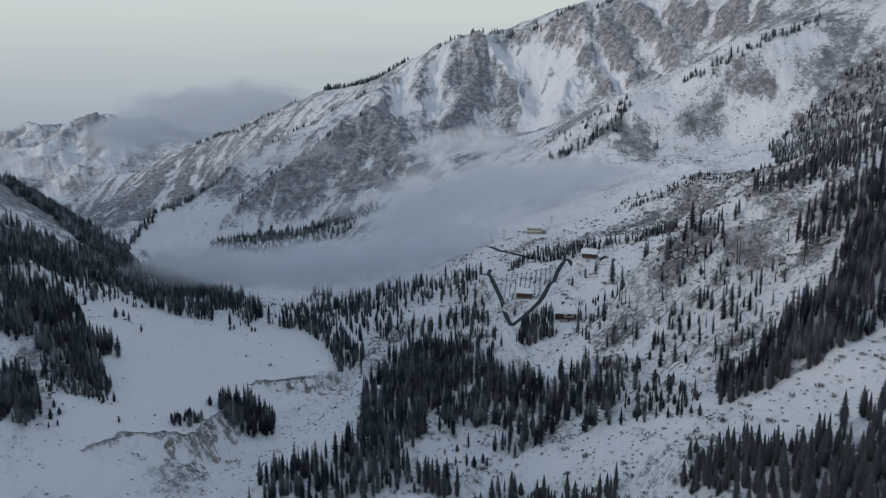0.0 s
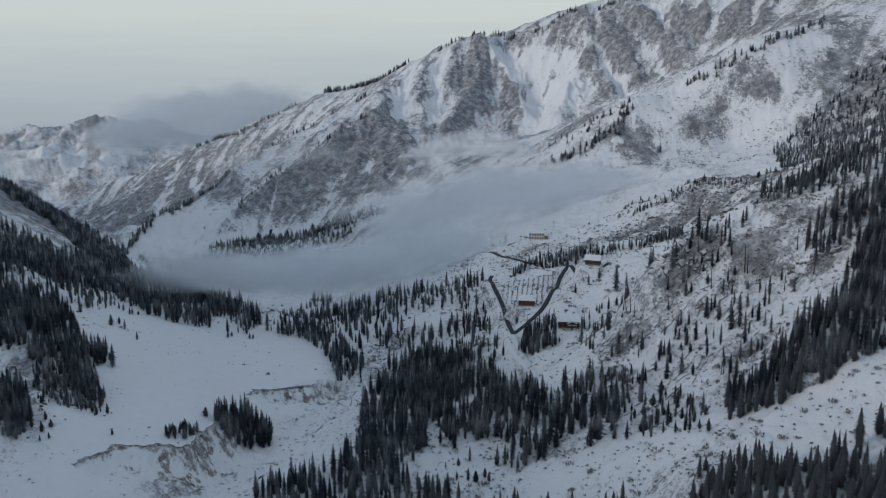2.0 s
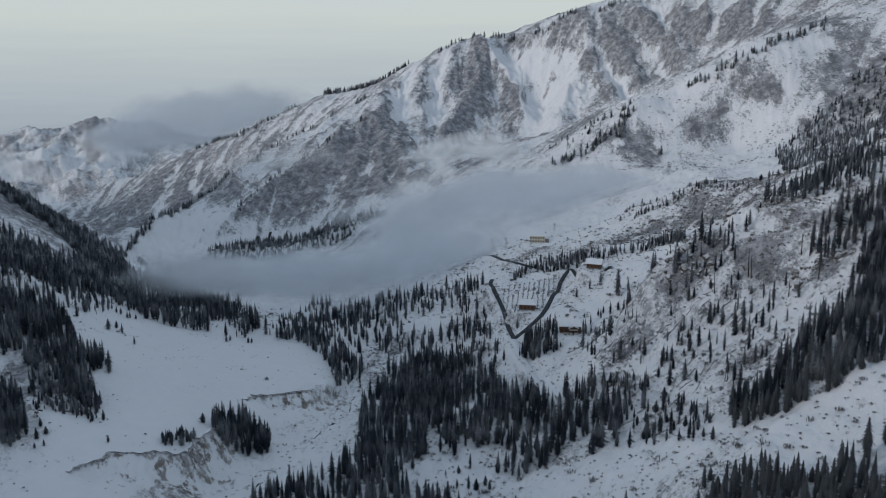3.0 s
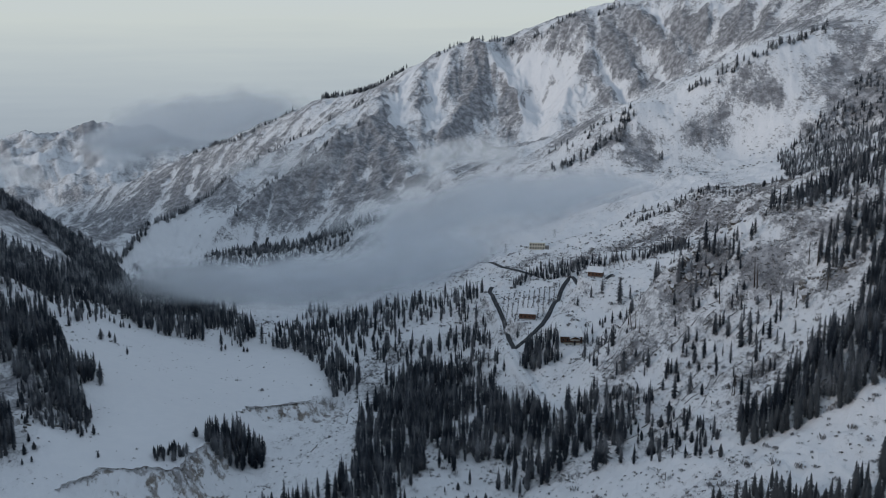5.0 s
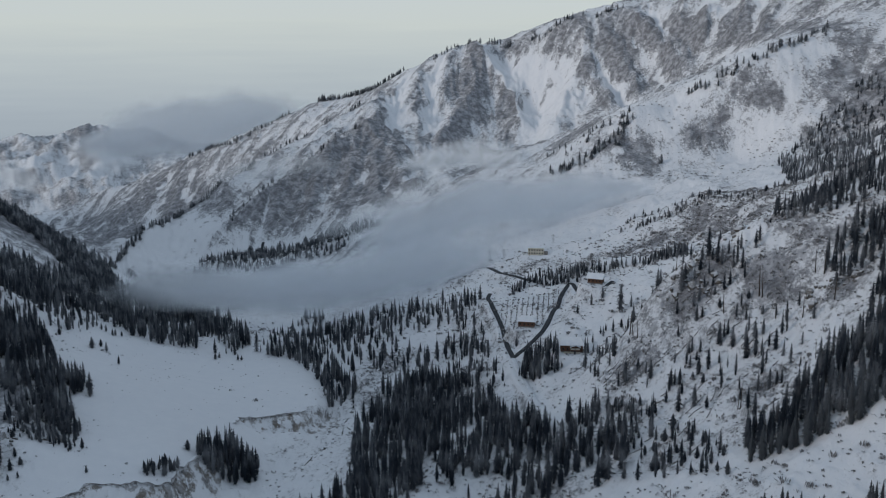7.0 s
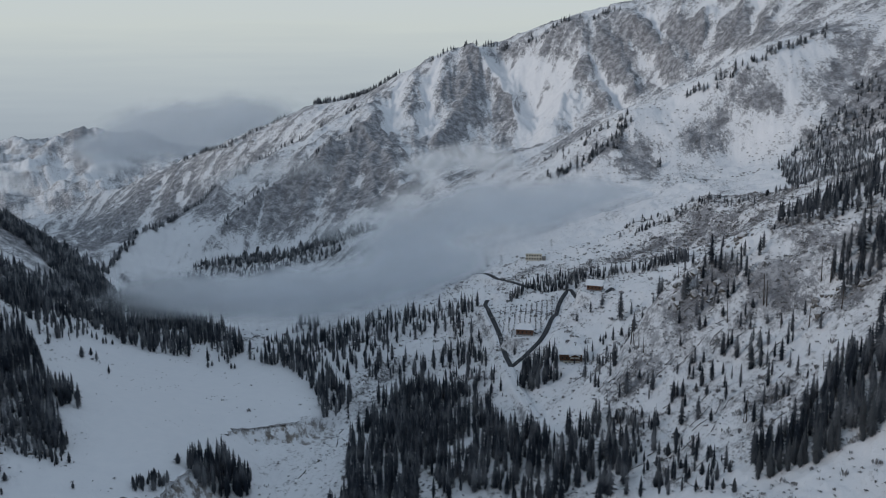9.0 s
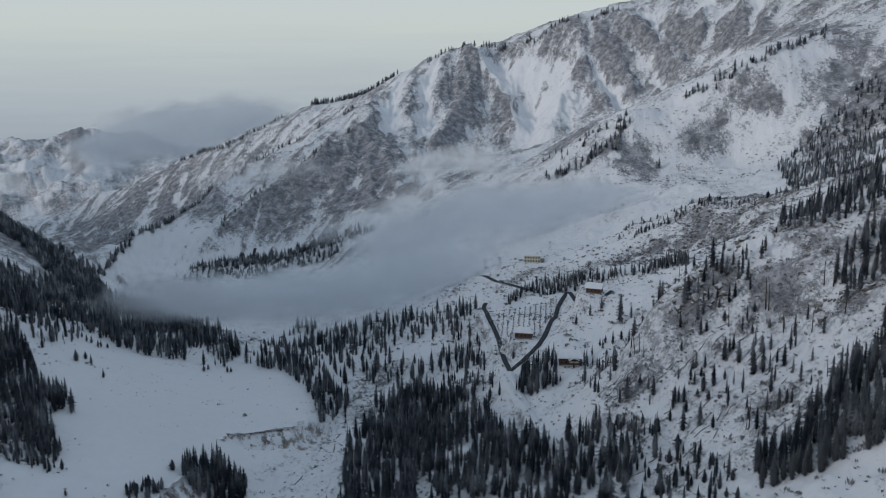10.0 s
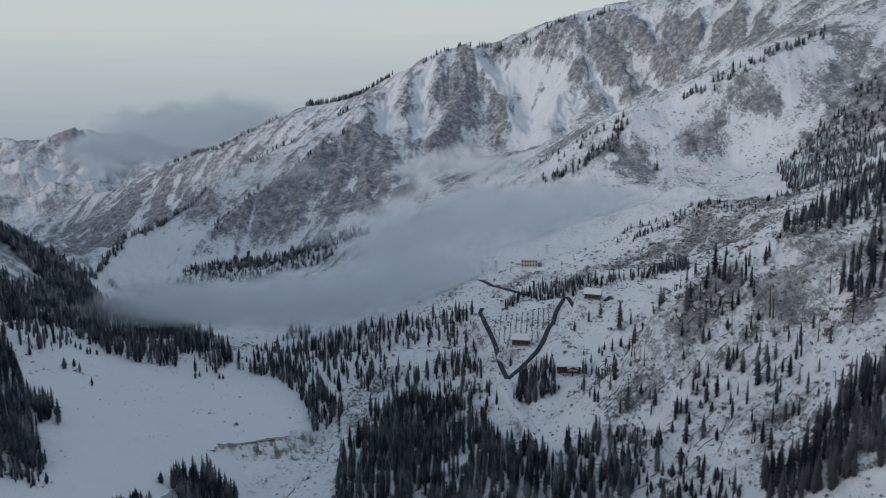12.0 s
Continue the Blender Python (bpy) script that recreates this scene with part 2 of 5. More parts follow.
FOLDS = {  # ribs and chutes of the big faces, from the top down: rise, half-width, bareness on the one and the other side, line in plan
    "peak_edge": (22.5, 45, 0.35, -0.5, [(72, 2218), (106, 2139), (132, 2082), (155, 2018), (158, 1921)]),
    "peak_front": (18, 40, 0, 0.3, [(69, 2204), (74, 2121), (76, 2053), (51, 1972), (20, 1907), (3, 1846)]),
    "peak_left": (9, 30, 0.1, 0.25, [(30, 2206), (16, 2130), (10, 2046), (21, 1968)]),
    "left_buttress": (9, 32, 0.05, 0.3, [(-37, 2164), (-48, 2092), (-54, 1997), (-44, 1920)]),
    "left_chute": (-7, 26, -0.6, -0.6, [(11, 2197), (-4, 2147), (-19, 2083), (-23, 1986), (-13, 1892)]),
    "crest_chute": (-5, 23, -0.52, -0.52, [(-75, 2179), (-80, 2080), (-84, 1984), (-89, 1889)]),
    "shoulder_rib": (13.5, 35, -0.05, 0.35, [(-111, 2156), (-138, 2025), (-128, 1939), (-137, 1867)]),
    "dark_edge": (15, 40, 0.25, 0, [(-137, 1862), (-95, 1781), (-65, 1674), (-50, 1590)]),
    "dark_rib_a": (8, 25, 0.15, 0.15, [(-152, 1852), (-154, 1766), (-158, 1671), (-170, 1587)]),
    "dark_rib_b": (8, 25, 0.15, 0.15, [(-190, 1798), (-208, 1724), (-215, 1651), (-222, 1592)]),
    "dark_rib_c": (7, 22, 0.15, 0.15, [(-117, 1797), (-113, 1694), (-102, 1587)]),
    "dark_chute_a": (-4, 13, -0.3, -0.3, [(-170, 1712), (-185, 1648), (-192, 1575)]),
    "dark_chute_b": (-4, 13, -0.3, -0.3, [(-126, 1698), (-129, 1608), (-138, 1525)]),
    "dark_chute_c": (-4, 13, -0.3, -0.3, [(-232, 1713), (-229, 1648), (-238, 1606)]),
    "spur_near": (10.5, 32, -0.15, 0.3, [(-148, 1861), (-181, 1813), (-217, 1755), (-263, 1719), (-298, 1683), (-324, 1634), (-348, 1585), (-366, 1541)]),
    "spur_far": (7, 26, 0.2, -0.1, [(-149, 2038), (-208, 1973), (-250, 1895), (-303, 1848), (-342, 1793), (-372, 1755), (-402, 1706), (-431, 1656), (-452, 1590), (-476, 1551)]),
    "crest_fold_a": (7, 30, 0.25, -0.1, [(-295, 2465), (-327, 2380), (-368, 2326), (-404, 2291)]),
    "crest_fold_chute": (-5, 18, -0.3, -0.3, [(-245, 2354), (-282, 2293), (-319, 2264)]),
    "crest_fold_b": (6, 28, 0.25, -0.05, [(-360, 2414), (-403, 2368), (-442, 2336)]),
    "crest_fold_c": (6, 25, 0.25, 0, [(-436, 2398), (-471, 2373), (-500, 2347)]),
    "flank_chute_a": (-6, 23, -0.68, -0.68, [(-692, 2495), (-694, 2436), (-689, 2344), (-692, 2277), (-690, 2242)]),
    "flank_chute_b": (-5, 18, -0.52, -0.52, [(-617, 2405), (-616, 2337), (-586, 2258)]),
    "flank_rib_a": (7, 28, 0.2, 0.1, [(-764, 2490), (-778, 2426), (-776, 2336), (-767, 2262)]),
    "flank_rib_b": (6, 22, 0.2, 0.1, [(-667, 2514), (-650, 2390), (-641, 2298), (-638, 2242)]),
    "flank_rib_c": (6, 25, 0.1, 0.25, [(-936, 2652), (-951, 2611), (-902, 2433)]),
    "flank_rib_d": (6, 22, 0.2, 0.1, [(-554, 2418), (-556, 2345), (-559, 2293)]),
    "bowl_rib": (21, 40, -0.1, 0.4, [(289, 2111), (300, 2069), (301, 2034), (292, 2003), (271, 1990), (250, 1965), (234, 1894), (217, 1839)]),
    "bowl_fork": (12, 22, 0.3, 0.1, [(292, 2001), (312, 1949), (322, 1884), (322, 1840)]),
    "ridge_chute_a": (-9, 17, -0.68, -0.68, [(310, 2034), (332, 1969), (346, 1888), (349, 1842)]),
    "ridge_rib_a": (15, 28, 0.3, 0.3, [(344, 2058), (361, 1995), (374, 1923), (377, 1863)]),
    "ridge_chute_b": (-9, 17, -0.68, -0.68, [(397, 2031), (408, 1994), (424, 1933), (427, 1854)]),
    "ridge_rib_b": (18, 35, 0.35, 0.3, [(395, 2106), (422, 2012), (446, 1934), (456, 1838)]),
    "ridge_chute_c": (-6, 13, -0.6, -0.6, [(444, 2113), (439, 2041), (454, 1962)]),
    "corrie": (-18, 32, -0.1, -0.1, [(479, 1967), (477, 1884)]),
    "crag_a": (12, 25, 0.3, 0.3, [(503, 2052), (479, 1992), (476, 1929)]),
    "crag_b": (13.5, 28, 0.3, 0.3, [(572, 1993), (514, 1934), (501, 1901)]),
    "crag_c": (13.5, 25, 0.3, 0.3, [(599, 1935), (559, 1866), (531, 1835)]),
    "crag_d": (12, 28, 0.3, 0.3, [(645, 1880), (601, 1819), (564, 1760)]),
    "crag_chute_a": (-7.5, 17, -0.68, -0.68, [(553, 2005), (521, 1910), (515, 1872)]),
    "crag_chute_b": (-6, 13, -0.6, -0.6, [(614, 1914), (587, 1848), (567, 1803)]),
    "bowl_outcrop": (5, 14, 0.6, 0.5, [(179, 2066), (174, 2036), (170, 2004)]),
}
CUT_Y, CUT_X = np.array([q[1] for q in LINES["cut_edge"]], float), np.array([q[0] for q in LINES["cut_edge"]], float)
ROADS = {  # width, middle line in plan
    "main_road": (3.8, [(46.5, 904.4), (43.5, 888.8), (44.4, 841.4), (48.5, 821.9), (51.0, 797.0), (51.1, 759.0), (51.8, 735.1), (53.4, 712.0)]),
    "upper_road": (3.6, [(53.4, 712.0), (63.0, 722.5), (70.8, 735.4), (78.8, 747.9), (85.4, 766.7), (93.8, 800.6), (104.0, 845.8), (111.5, 865.2), (117.9, 878.2), (120.6, 803.8)]),
    "far_road": (5.0, [(39.1, 1054.8), (50.6, 1026.9), (59.5, 967.3), (74.9, 938.1), (87.4, 907.1)]),
    "lodge_loop": (3.0, [(120.6, 803.8), (118.0, 789.2), (122.7, 785.0), (130.0, 785.7), (140.4, 799.0)]),
    "snow_track": (3.6, [(53.4, 712.0), (56.0, 688.3), (59.9, 657.9), (62.9, 620.4)]),
}
TREE_LINES = {"hill_row": [(152, 1330, 0), (175, 1335, 0), (200, 1340, 0), (232, 1352, 0), (262, 1378, 0)]}
LONE = {  # single spruces: x, y, height
    "terrace": [(-252, 761, 8), (-283, 790, 10), (-282, 807, 7), (-274, 797, 9), (-307, 859, 11), (-300, 860, 7), (-296, 860, 7), (-288, 853, 7), (-287, 857, 7), (-283, 861, 5), (-306, 784, 8), (-201, 861, 7), (-199, 868, 5), (-182, 867, 6), (-179, 868, 5), (-153, 588, 7), (-207, 564, 7), (-220, 589, 10), (-223, 585, 17), (-231, 595, 18), (-228, 590, 15), (-233, 536, 6), (-230, 523, 7), (-228, 515, 4), (-224, 518, 3), (-228, 531, 5), (-195, 537, 2)],
    "lower_slope": [(-2, 525, 14), (2, 537, 12), (8, 500, 5), (7, 488, 5), (13, 484, 8), (17, 483, 7), (22, 487, 6), (24, 482, 6), (1, 501, 3), (-45, 761, 20), (-41, 755, 17), (-39, 761, 15), (-31, 751, 22), (-25, 755, 24), (-19, 739, 19), (89, 478, 9), (93, 466, 11), (100, 460, 10), (103, 456, 8), (110, 476, 11), (112, 445, 7), (93, 524, 10)],
    "open_slope": [(135, 735, 21), (118, 766, 10), (158, 732, 7), (143, 602, 10), (148, 614, 16), (151, 618, 12), (167, 626, 20), (169, 614, 12), (163, 625, 10), (155, 599, 13), (178, 640, 7), (166, 541, 14), (173, 550, 10), (161, 566, 9), (163, 566, 9), (170, 574, 9), (174, 579, 10), (144, 569, 10), (148, 566, 8), (143, 550, 12), (148, 549, 13), (133, 550, 11), (129, 554, 10), (121, 569, 12), (120, 577, 9), (109, 581, 15), (105, 581, 10), (109, 619, 15), (117, 585, 7), (150, 533, 8), (161, 490, 11), (141, 560, 8)],
    "upper_slope": [(165, 485, 8), (148, 481, 12), (148, 471, 12), (198, 555, 9), (175, 533, 9), (196, 529, 10), (211, 540, 14), (185, 536, 9), (294, 1305, 13), (290, 1302, 11), (107, 762, 9), (127, 768, 9), (29, 828, 14), (34, 745, 12), (84, 712, 12), (58, 742, 8)],
}
SNAGS = [(120, 626, 16), (120, 615, 14), (127, 668, 13), (122, 612, 12), (123, 604, 10), (184, 579, 18), (185, 577, 15), (195, 541, 12), (186, 556, 11), (207, 531, 13), (210, 566, 13), (213, 561, 14), (146, 485, 12), (165, 582, 13), (181, 486, 9), (145, 486, 8), (150, 636, 10)]
PLANTATION = [(49, 849), (108, 862), (83, 770), (56, 754)]
PLANTATION_EAST = [(124, 893), (170, 871), (166, 861), (131, 870)]
# unseen ground round about; left-hand heights set so the ridge shades the valley floor
ROUND = [(-900, 850, 360), (-1600, 1400, 420), (-800, 300, 340), (-420, 100, 230), (-380, 450, 170), (-150, -100, 130), (0, 0, 95),
         (0, 250, 85), (-140, 250, 85), (180, 100, 190), (420, 300, 330), (520, 700, 340), (700, 1100, 380), (1200, 800, 600), (700, -300, 480),
         (-700, -500, 400), (0, -700, 180), (1500, 2000, 800), (1500, -1000, 700), (-1500, -1000, 700), (600, 2700, 250), (1500, 3400, 300),
         (-200, 2900, 30), (-700, 3000, -120), (300, 3300, -100), (-1700, 2300, 120), (-1450, 2650, -120), (-1500, 3300, -260), (-800, 3700, -300)]


def hashed(ix, iy, seed):
    h = (ix.astype(np.int64) * 374761393 + iy.astype(np.int64) * 668265263 + seed * 1274126177) & 0xFFFFFFFF
    h = ((h ^ (h >> 13)) * 1274126177) & 0xFFFFFFFF
    return ((h ^ (h >> 16)) & 0xFFFFFF) / float(0xFFFFFF)


def wave(x, y, seed=0):
    """Smooth noise from -1 to 1 with a wavelength of one."""
    ix, iy = np.floor(x), np.floor(y)
    fx, fy = x - ix, y - iy
    out = 0.0
    for dx in (0, 1):
        for dy in (0, 1):
            a = hashed(ix + dx, iy + dy, seed) * 6.2832
            u, v = fx - dx, fy - dy
            k = np.clip(1 - u * u - v * v, 0, 1) ** 3
            out = out + k * (np.cos(a) * u + np.sin(a) * v) * 2.6
    return out


def fbm(x, y, octaves=4, seed=0):
    out, a = 0.0, 1.0
    for n in range(octaves):
        out = out + a * wave(x, y, seed + 7 * n)
        x, y, a = x * 2.03 + 11.3, y * 2.03 - 5.7, a * 0.5
    return out


def step(a, b, v):
    v = np.clip((v - a) / (b - a), 0, 1)
    return v * v * (3 - 2 * v)


def spread(lines):
    """Points every few tens of metres along the plan's lines."""
    pts = []
    for line in lines:
        for a, b in zip(line, line[1:]):
            a, b = np.array(a, float), np.array(b, float)
            n = max(1, int(np.hypot(*(b - a)[:2]) / (20 + 0.03 * a[1])))
            pts += [a + (b - a) * k / n for k in range(n)]
        pts.append(np.array(line[-1], float))
    return np.array(pts)


SPREAD_OUT = ("main_crest", "inner_spur", "right_crest", "bench_edge", "near_right_crest", "stream_bed", "cut_edge", "left_crest", "strip", "flank_gully", "spur_edge", "far_hill_crest")
KNOTS = np.concatenate([spread([v for k, v in LINES.items() if k in SPREAD_OUT]),
                        np.array([q for k, v in LINES.items() if k not in SPREAD_OUT for q in v], float), np.array(ROUND, float)])
KNOTS = KNOTS[np.unique((KNOTS[:, :2] / 6).round(), axis=0, return_index=True)[1]]


def bend(r, y):
    return np.sqrt(r * r + 10.0 ** 2)


def solve_land():
    d = np.hypot(*(KNOTS[:, None, :2] - KNOTS[None, :, :2]).transpose(2, 0, 1))
    n = len(KNOTS)
    a = np.zeros((n + 3, n + 3))
    a[:n, :n] = bend(d, 0) - np.diag(0.6 + 0.004 * np.abs(KNOTS[:, 1]))
    a[:n, n], a[:n, n + 1:], a[n, :n], a[n + 1:, :n] = 1, KNOTS[:, :2], 1, KNOTS[:, :2].T
    return np.linalg.solve(a, np.r_[KNOTS[:, 2], 0, 0, 0])


LAND = solve_land()


def base_height(x, y):
    x, y = np.asarray(x, float).ravel(), np.asarray(y, float).ravel()
    z = LAND[-3] + LAND[-2] * x + LAND[-1] * y
    for k in range(0, len(x), 20000):
        s = slice(k, k + 20000)
        z[s] += bend(np.hypot(x[s, None] - KNOTS[:, 0], y[s, None] - KNOTS[:, 1]), 0) @ LAND[:-3]
    return z


def ribs(x, y):
    """Ribs and chutes that run down the big faces, about -1 to 1."""
    wx, wy = x + 60 * wave(x / 300, y / 300, 3), y + 60 * wave(x / 300, y / 300, 4)
    u = wx * 0.93 + wy * 0.36 + 25 * wave(wx / 90, wy / 90, 9)
    v = -wx * 0.36 + wy * 0.93
    r = 1 - 2.4 * np.abs(wave(u / 120, v / 420, 5)) + 0.55 * (1 - 2.4 * np.abs(wave(u / 47, v / 190, 6))) + 0.3 * (1 - 2.4 * np.abs(wave(u / 19, v / 80, 8)))
    return r / 1.6


def on_terrace(x, y):
    """1 on the flat snow field, 0 off it."""
    left, right = -215 - 0.15 * (y - 520) - 0.35 * np.clip(y - 640, 0, 400), -150 + 0.28 * (y - 560)
    return step(left - 25, left + 15, x) * step(right + 10, right - 15, x) * step(440, 480, y) * step(930, 890, y)


def folds(x, y):
    """What the ribs and chutes add to the height and to the bareness of the big faces."""
    lift, bare = np.zeros_like(x), np.zeros_like(x)
    px, py = x + 7 * wave(x / 45, y / 45, 101) + 3 * wave(x / 15, y / 15, 102), y + 7 * wave(x / 45, y / 45, 103)
    for rise, wide, one, other, line in FOLDS.values():
        q = np.array(line, float)
        some = np.nonzero((x > q[:, 0].min() - wide - 12) & (x < q[:, 0].max() + wide + 12) & (y > q[:, 1].min() - wide - 12) & (y < q[:, 1].max() + wide + 12))[0]
        if not len(some):
            continue
        u, v = px[some], py[some]
        near, side, along = np.full(u.shape, 1e9), np.zeros(u.shape), np.zeros(u.shape)
        for k, ((ax, ay), (bx, by)) in enumerate(zip(q, q[1:])):
            ux, uy = bx - ax, by - ay
            f = np.clip(((u - ax) * ux + (v - ay) * uy) / (ux * ux + uy * uy), 0, 1)
            d = np.hypot(u - ax - f * ux, v - ay - f * uy)
            way = ((v - ay) * ux - (u - ax) * uy) / math.hypot(ux, uy)
            closer = d < near
            near, side, along = np.where(closer, d, near), np.where(closer, way, side), np.where(closer, (k + f) / (len(q) - 1), along)
        ends = step(0, 0.12, along) * 0.6 + 0.4
        lift[some] += rise * ends * np.clip(1 - near / wide, 0, 1) ** 1.25
        left = step(4, -4, side)
        bare[some] += (one * left + other * (1 - left)) * step(1.05 * wide, 0.3 * wide, near)
    return lift, bare


FLOW_X, FLOW_Y = np.arange(-1600, 1200, 12.0), np.arange(950, 3050, 12.0)
FLOW_AT = [q.ravel() for q in np.meshgrid(FLOW_X, FLOW_Y)]
FLOW = (base_height(*FLOW_AT) + folds(*FLOW_AT)[0]).reshape(len(FLOW_Y), len(FLOW_X))
DOWN_Y, DOWN_X = np.gradient(-FLOW, 12.0)
STEEP = np.hypot(DOWN_X, DOWN_Y) + 1e-6
DOWN_X, DOWN_Y = DOWN_X / STEEP, DOWN_Y / STEEP
LEAN = 0.62 * step(300, -50, FLOW_X)[None, :]  # west of the peak the chutes run straighter down to the valley
DOWN_X, DOWN_Y = DOWN_X * (1 - LEAN) - 0.15 * LEAN, DOWN_Y * (1 - LEAN) - LEAN


def chutes(x, y, reach=6, pace=9.0):
    """Ribs and chutes drawn out down the fall line: noise averaged along it, about -1 to 1."""
    def down(px, py):
        u, v = np.clip((px + 1600) / 12, 0, len(FLOW_X) - 2).astype(int), np.clip((py - 950) / 12, 0, len(FLOW_Y) - 2).astype(int)
        return DOWN_X[v, u], DOWN_Y[v, u]

    def grain(px, py):
        return wave(px / 24, py / 24, 15) + 0.8 * wave(px / 9, py / 9, 16)
    total = grain(x, y)
    for way in (1, -1):
        px, py = x.copy(), y.copy()
        for k in range(reach):
            dx, dy = down(px, py)
            px, py = px + way * pace * dx, py + way * pace * dy
            total = total + grain(px, py) * (1 - k / (reach + 3))
    return total / 2.5


def lanes(line, gap=3.0):
    pts = []
    for (ax, ay), (bx, by) in zip(line, line[1:]):
        n = max(1, int(math.hypot(bx - ax, by - ay) / gap))
        pts += [(ax + (bx - ax) * k / n, ay + (by - ay) * k / n) for k in range(n)]
    pts = np.array(pts + [line[-1]], float)
    for _ in range(6):  # round the bends
        pts[1:-1] = 0.25 * pts[:-2] + 0.5 * pts[1:-1] + 0.25 * pts[2:]
    z = base_height(pts[:, 0], pts[:, 1])
    return np.c_[pts, z]


LANES = {k: (w, lanes(line)) for k, (w, line) in ROADS.items()}
BEDS = np.concatenate([np.c_[pts, np.full(len(pts), w / 2)] for w, pts in LANES.values()])
SITES = np.array([(68, 765, 92, 11), (93, 692, 95, 12), (127, 799, 118, 10), (99, 1006, 98, 10)], float)  # levelled house plots


def streaks(x, y):
    """The chutes on the big faces, nought elsewhere."""
    out = np.zeros_like(x)
    big = (y > 1050) & (np.abs(x) < 0.75 * y) & (y < 2950)
    out[big] = chutes(x[big], y[big])
    return out


def past_rim(x, y):
    """Metres past the torn rim of the terrace, towards the stream, and how torn it is there."""
    best, over = np.full(x.shape, 1e9), np.full(x.shape, -1e9)
    for ax, ay, bx, by in zip(CUT_X, CUT_Y, CUT_X[1:], CUT_Y[1:]):
        ux, uy = bx - ax, by - ay
        k = np.clip(((x - ax) * ux + (y - ay) * uy) / (ux * ux + uy * uy), 0, 1)
        d = np.hypot(x - ax - k * ux, y - ay - k * uy)
        side = np.sign((x - ax) * uy - (y - ay) * ux)
        over = np.where(d < best, d * side, over)
        best = np.minimum(d, best)
    torn = step(485, 512, y) * step(740, 712, y) * (1 - 0.8 * step(585, 600, y) * step(682, 670, y)) * step(70, 50, best)
    return over + 3 * wave(x / 15, y / 15, 81) + 1.3 * wave(x / 5, y / 5, 82), torn


def on_hill(x, y):
    """1 on the white hill this side of the big mountain."""
    crest = 1385 + 0.28 * (x - 220)
    return step(120, 220, x) * step(crest + 70, crest + 15, y) * step(1040, 1120, y)


def height(x, y, drawn=None):
    x, y = np.asarray(x, float), np.asarray(y, float)
    shape = x.shape
    x, y = x.ravel(), y.ravel()
    z = base_height(x, y)
    far = step(1150, 1650, y + 0.3 * np.abs(x))
    far = np.maximum(far, step(1230, 1400, y) * step(150, 0, x)) * (1 - on_hill(x, y))
    big = np.nonzero((y > 1050) & (np.abs(x) < 0.75 * y))[0]
    bx, by = x[big], y[big]
    hill = step(1050, 1250, by) * step(150, 300, bx)
    z[big] += np.maximum(far[big], 0.15 * hill) * (3 * ribs(bx, by) + 2.4 * (streaks(bx, by) if drawn is None else drawn[big]) + 4 * fbm(bx / 90, by / 90, 3, 21) + 1.3 * fbm(bx / 14, by / 14, 2, 31))
    z[big] += folds(bx, by)[0]
    z = z + step(3000, 3600, y) * (45 * fbm(x / 330, y / 330, 4, 33) + 12 * np.abs(fbm(x / 90, y / 140, 3, 34)))
    soft = 1 - 0.87 * on_terrace(x, y)
    near = (1 - far) * soft
    z = z + near * (2.6 * fbm(x / 55, y / 55, 3, 41) + 1.0 * fbm(x / 14, y / 14, 3, 51) + 0.35 * fbm(x / 4.5, y / 4.5, 2, 61))
    rocky = step(600, 630, y) * step(700, 650, y) * step(140, 175, x) * step(260, 230, x)
    z = z + rocky * 3.5 * np.abs(fbm(x / 16, y / 16, 3, 71))
    # the torn rim of the terrace
    over, torn = past_rim(x, y)
    z = z - torn * (1.3 * step(-0.4, 1.0, over) + 6.5 * step(0, 17, over)) * step(50, 16, over)
    for some, reach in ((BEDS, 8.0), (SITES, 8.0)):
        k = np.nonzero((y > some[:, 1].min() - 25) & (y < some[:, 1].max() + 25) & (x > some[:, 0].min() - 25) & (x < some[:, 0].max() + 25))[0]
        if len(k):
            d = np.hypot(x[k, None] - some[:, 0], y[k, None] - some[:, 1]) - some[:, 3]
            n = d.argmin(1)
            near_it = step(reach, 2.6, d[np.arange(len(k)), n])
            z[k] = z[k] * (1 - near_it) + some[n, 2] * near_it
    return z.reshape(shape)

